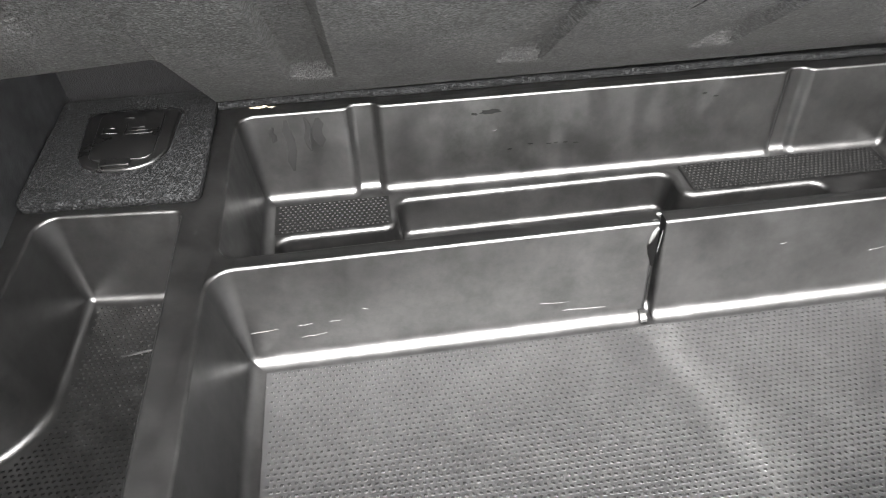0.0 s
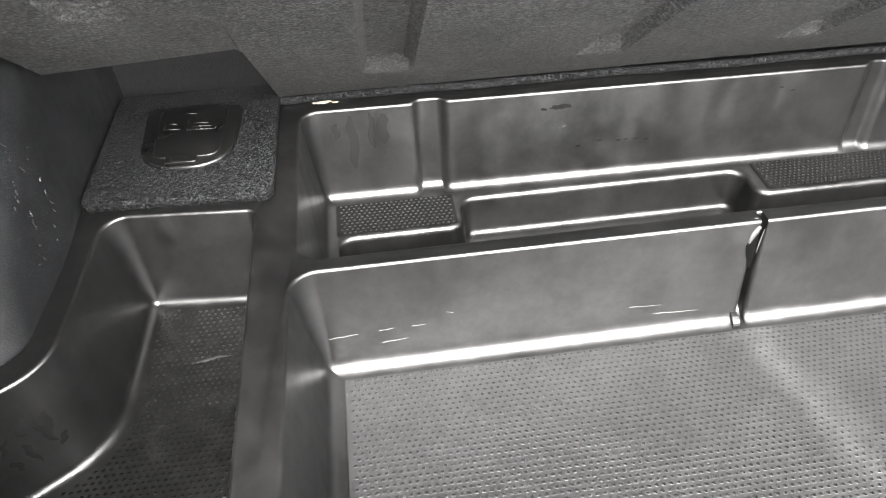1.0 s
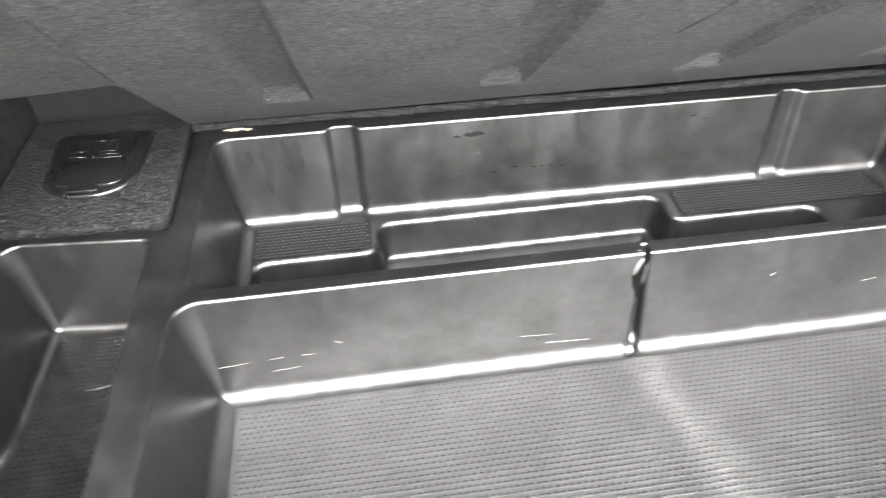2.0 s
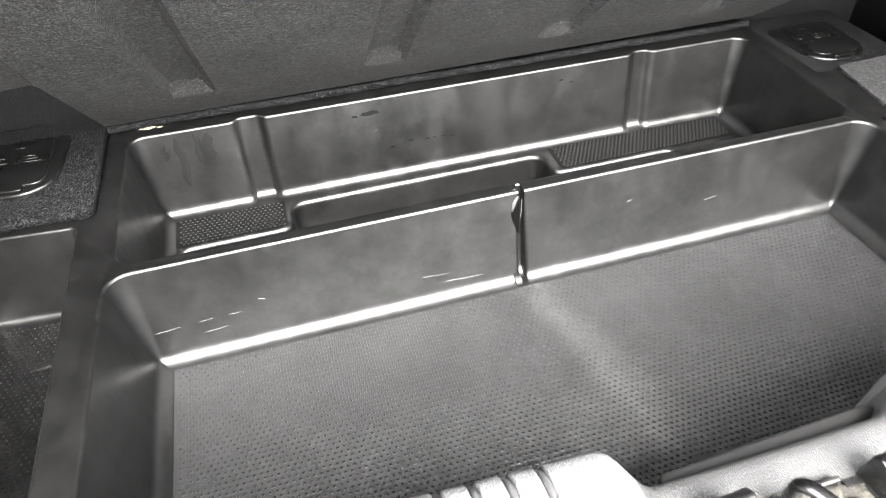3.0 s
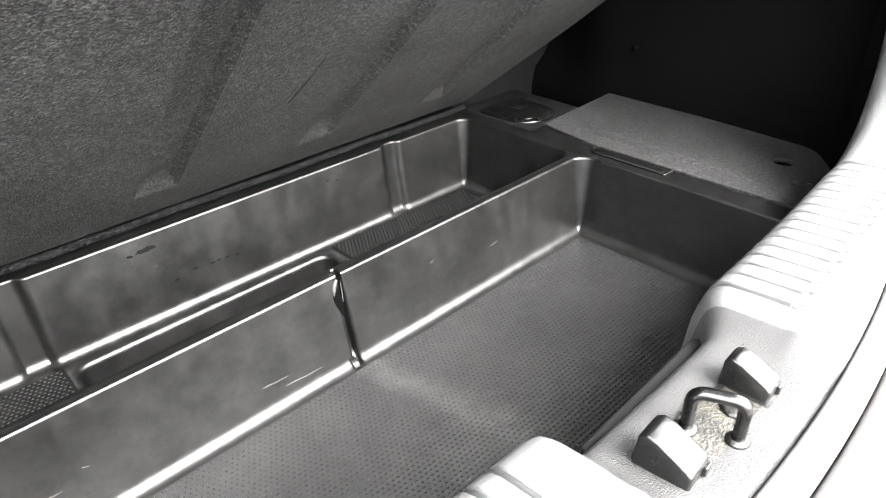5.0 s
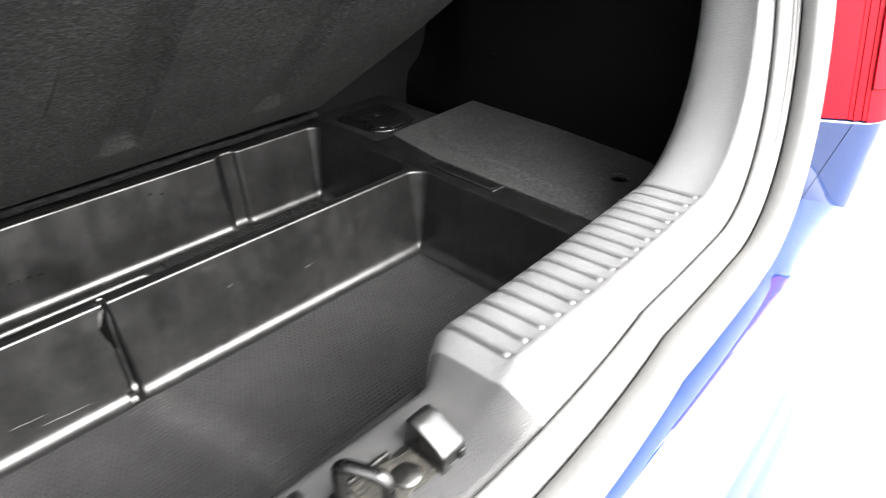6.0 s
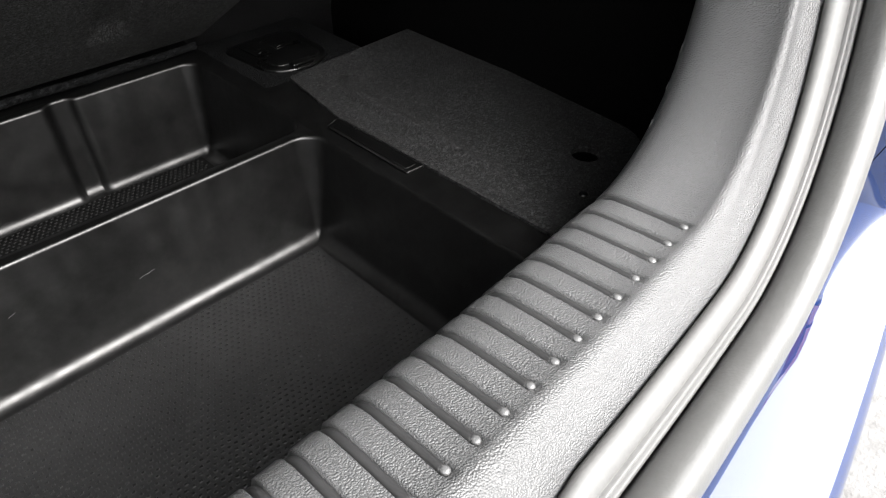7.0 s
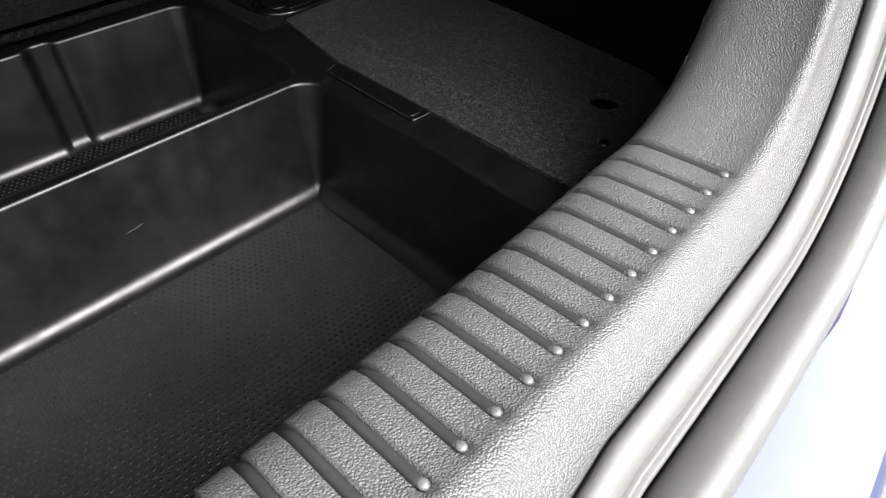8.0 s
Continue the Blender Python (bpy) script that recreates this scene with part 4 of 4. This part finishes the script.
# solid black boxes give the dark of the gaps beside the plate
for x0, x1, y0, y1 in ((0.444, 0.452, -0.406, -0.378), (0.434, 0.448, -0.3765, -0.3725)):
    bm = bmesh.new()
    box(bm, x0, x1, y0, y1, PLATE_Z - 0.004, PLATE_Z + 0.0021)
    part("gap", bm, RUBBER_BLACK, striker, "black strip painted in for the shaded gap at the plate's end", smooth=False)
LEG_A, LEG_B = Vector((0.391, -0.377)), Vector((0.404, -0.405))
across = (LEG_B - LEG_A).normalized()
span = (LEG_B - LEG_A).length
path = [(0.0, -0.002), (0.0, 0.012), (0.0, 0.024)]
path += [(0.008 - 0.008 * math.cos(k / 6 * math.pi / 2), 0.026 + 0.008 * math.sin(k / 6 * math.pi / 2)) for k in range(7)]
path += [(span - 0.008 + 0.008 * math.sin(k / 6 * math.pi / 2), 0.026 + 0.008 * math.cos(k / 6 * math.pi / 2)) for k in range(7)]
path += [(span, 0.022), (span, 0.010), (span, -0.002)]
bm = bmesh.new()
tube(bm, [(LEG_A.x + across.x * d, LEG_A.y + across.y * d, PLATE_Z + h) for d, h in path], 0.0043, 14)
part("loop", bm, STEEL_DARK, striker, "dark bent steel loop")
for leg in (LEG_A, LEG_B):
    bm = bmesh.new()
    tube(bm, [(leg.x, leg.y, PLATE_Z + 0.001), (leg.x, leg.y, PLATE_Z + 0.0035), (leg.x, leg.y, PLATE_Z + 0.005)], [0.0075, 0.0075, 0.0055], 16)
    part("collar", bm, STEEL, striker, "worn steel collar")
bm = bmesh.new()
tube(bm, [(0.429, -0.391, PLATE_Z + 0.001), (0.429, -0.391, PLATE_Z + 0.003), (0.429, -0.391, PLATE_Z + 0.0045)], [0.0095, 0.0095, 0.007], 18)
part("bolt_head", bm, STEEL, striker, "flat steel bolt head")


def bump_stop():
    """Wedge block with a flat left side and a top sloping outwards, notched at its outer end."""
    ob = thing("rubber_stop", "black wedge-shaped rubber stop on the sill beside the striker", "rubber stop", "rubber stops")
    bm = bmesh.new()
    prof = [(-0.020, 0.0), (-0.021, 0.014), (-0.017, 0.018), (0.004, 0.029), (0.012, 0.031), (0.018, 0.027), (0.020, 0.0)]
    a = [bm.verts.new((-0.0145, y, z)) for y, z in prof]
    c = [bm.verts.new((0.0145, y, z * 0.97)) for y, z in prof]
    bridge(bm, a, c)
    bm.faces.new(a[::-1])
    bm.faces.new(c)
    bevel_all(bm, 0.0022, 2)
    block = part("block", bm, RUBBER_BLACK, ob)
    bm = bmesh.new()
    box(bm, 0.004, 0.011, -0.0235, -0.018, 0.004, 0.012)
    bevel_all(bm, 0.0008)
    part("lug", bm, RUBBER_BLACK, block, smooth=False)
    return ob


stop = bump_stop()
stop.matrix_world = pose(0.3585, -0.384, PLATE_Z - 0.001, 0, 0, 4) @ Matrix.Diagonal((0.82, 0.92, 0.92, 1))
copy_thing(stop, pose(0.456, -0.386, PLATE_Z - 0.001, 0, 0, 4) @ Matrix.Diagonal((0.82, 0.92, 0.92, 1)))
# clip slots: their inner dark is a solid black block
for sx, sy in ((0.478, -0.4015), (0.371, -0.4055)):
    bm = bmesh.new()
    box(bm, sx - 0.005, sx + 0.005, sy - 0.0025, sy + 0.0025, PLATE_Z - 0.004, PLATE_Z + 0.0012)
    part("clip_slot", bm, RUBBER_BLACK, sill, "small black block painted in for the dark of a slot", smooth=False)

# ---------------------------------------------------------------- outside: bumper, lamp, quarter panel
def smooth(t):
    t = min(max(t, 0.0), 1.0)
    return t * t * (3 - 2 * t)


def skin(x, f):
    """Painted ledge outside the sill: f = 0 at the opening's edge, 1 at the outer crease."""
    u = abs(x - 0.4)
    crease_y = -0.520 + 0.055 * (u / 0.6) ** 2 + 1.2 * max(0.0, u - 0.66) ** 2
    edge_y = bow(min(max(x, -0.02), 0.82)) - 0.062 + 0.05 * smooth((u - 0.45) / 0.15)
    z = 0.122 - 0.014 * f * f + 0.003 * math.sin(f * math.pi)
    return Vector((x, edge_y + (crease_y - edge_y) * f, z))


XS = [-0.40 + 0.02 * k for k in range(81)]
bumper = thing("rear_bumper", "glossy blue painted rear bumper under the boot sill", "bumper")
rows = []
for x in XS:
    row = [skin(x, 0.0) + Vector((0, 0.006, -0.02))] + [skin(x, k / 16) for k in range(17)]
    end = row[-1]
    row += [end + Vector((0, dy, dz)) for dy, dz in ((-0.004, -0.003), (-0.008, -0.010), (-0.012, -0.03))]
    rows.append(row)
part("upper_skin", loft(rows), PAINT, bumper)
rows = []
for x in XS:
    end = skin(x, 1.0)
    rows.append([end + Vector((0, dy, dz)) for dy, dz in ((-0.010, -0.034), (-0.013, -0.036), (-0.022, -0.10), (-0.030, -0.20), (0.0, -0.42))])
part("lower_skin", loft(rows), PAINT, bumper)


def corner_line(s):
    """Plan of the rear corner outside the opening, s metres along it from the lamp's inner edge."""
    if s < 0.0:
        return Vector((1.040 + 0.55 * s, -0.383 - 0.75 * s * 0.5))
    x, y, n = 1.040, -0.383, 40
    for k in range(n):
        sk = s * (k + 0.5) / n
        a = radians(-60) + radians(148) * smooth((sk - 0.045) / 0.095)
        x, y = x + math.cos(a) * s / n, y + math.sin(a) * s / n
    return Vector((x, y))


quarter = thing("quarter_panel", "glossy blue painted body panel under the tail light", "body panel")


def panel(s0, s1, n, lean0, lean1, name):
    """Painted skin between two stations of the corner line, folding out towards its foot."""
    rows = []
    for k in range(n + 1):
        s = s0 + (s1 - s0) * k / n
        lean = lean0 + (lean1 - lean0) * k / n
        row = []
        for f in (0.0, 0.02, 0.1, 0.3, 0.5, 0.7, 0.85, 1.0):
            p = corner_line(s - lean * f)
            out = -0.010 * f
            row.append((p.x - out, p.y - out, 0.226 - 0.135 * f - 0.12 * max(0.0, s - 0.10)))
        p = corner_line(s)
        rows.append([(p.x + 0.03, p.y + 0.03, row[0][2] + 0.001)] + row)
    part(name, loft(rows), PAINT, quarter)


panel(-0.030, 0.0468, 8, 0.0, 0.030, "inner_skin")
panel(0.0476, 0.30, 16, 0.030, 0.0, "outer_skin")

# painted pillar going up to the roof above the lamp
rows = []
for k in range(17):
    s_here = -0.03 + 0.33 * k / 16
    row = []
    for z in (0.615, 0.70, 0.80, 0.92, 1.06, 1.22):
        p = corner_line(s_here)
        row.append((p.x + 0.020 - 0.10 * (z - 0.6), p.y + 0.060 + 0.22 * (z - 0.6), z))
    rows.append(row)
part("pillar_skin", loft(rows), PAINT, quarter)

lamp = thing("tail_light", "red tail light with an amber section", "tail light")


def lamp_piece(name, s0, s1, z0, z1, mat, push, label):
    rows = []
    for z in [z0 + (z1 - z0) * k / 8 for k in range(9)]:
        lean = (z - 0.23) * 0.16
        row = []
        for k in range(9):
            p = corner_line(s0 + (s1 - s0) * k / 8)
            row.append(Vector((p.x + lean * 0.35 - push, p.y + lean - push, z)))
        rows.append([row[0] + Vector((0.03, 0.02, 0))] + row + [row[-1] + Vector((0.02, 0.03, 0))])
    inset = [[p + Vector((0.012, 0.012, 0)) for p in rows[0]]] + rows + [[p + Vector((0.012, 0.012, 0)) for p in rows[-1]]]
    return flat_sharp(part(name, loft(inset), mat, lamp, label), 40)


lamp_piece("inner_lens", -0.006, 0.040, 0.229, 0.62, RED_LENS, 0.000, "pale red lens")
for k in range(4):
    lamp_piece("rib", 0.0402 + 0.0043 * k, 0.0443 + 0.0043 * k, 0.229, 0.62, RED_DARK if k % 2 else RED_LENS, 0.0005 + 0.001 * (k % 2), "red moulded rib")
lamp_piece("foot_lens", 0.0575, 0.160, 0.228, 0.262, RED_DARK, 0.002, "deep red lens")
lamp_piece("outer_lens", 0.0575, 0.170, 0.264, 0.345, RED_LENS, 0.004, "red lens")
lamp_piece("amber_lens", 0.0575, 0.170, 0.347, 0.40, AMBER, 0.003, "amber lens")
lamp_piece("upper_lens", 0.0575, 0.170, 0.402, 0.62, RED_LENS, 0.004, "red lens")

tailgate = thing("tailgate", "open tailgate seen from below", "tailgate")
bm = bmesh.new()
rows = []
for s in (0.0, 0.25, 0.5, 0.75, 1.0):
    y, z = -0.22 - 0.74 * s, 1.17 + 0.33 * s - 0.08 * s * s
    rows.append([(-0.32 + 0.04 * s, y, z - 0.06), (-0.2, y, z + 0.02), (0.4, y, z + 0.05), (1.0, y, z + 0.02), (1.17 - 0.03 * s, y, z - 0.06)])
part("inner_lining", loft(rows), TRIM_DARK, tailgate)

bm = bmesh.new()
box(bm, -400, 400, -400, 400, -0.70, -0.65)
tagged(finish("ground", bm, ASPHALT, smooth=False), "grey asphalt paving in bright daylight", "ground", kind="structure")
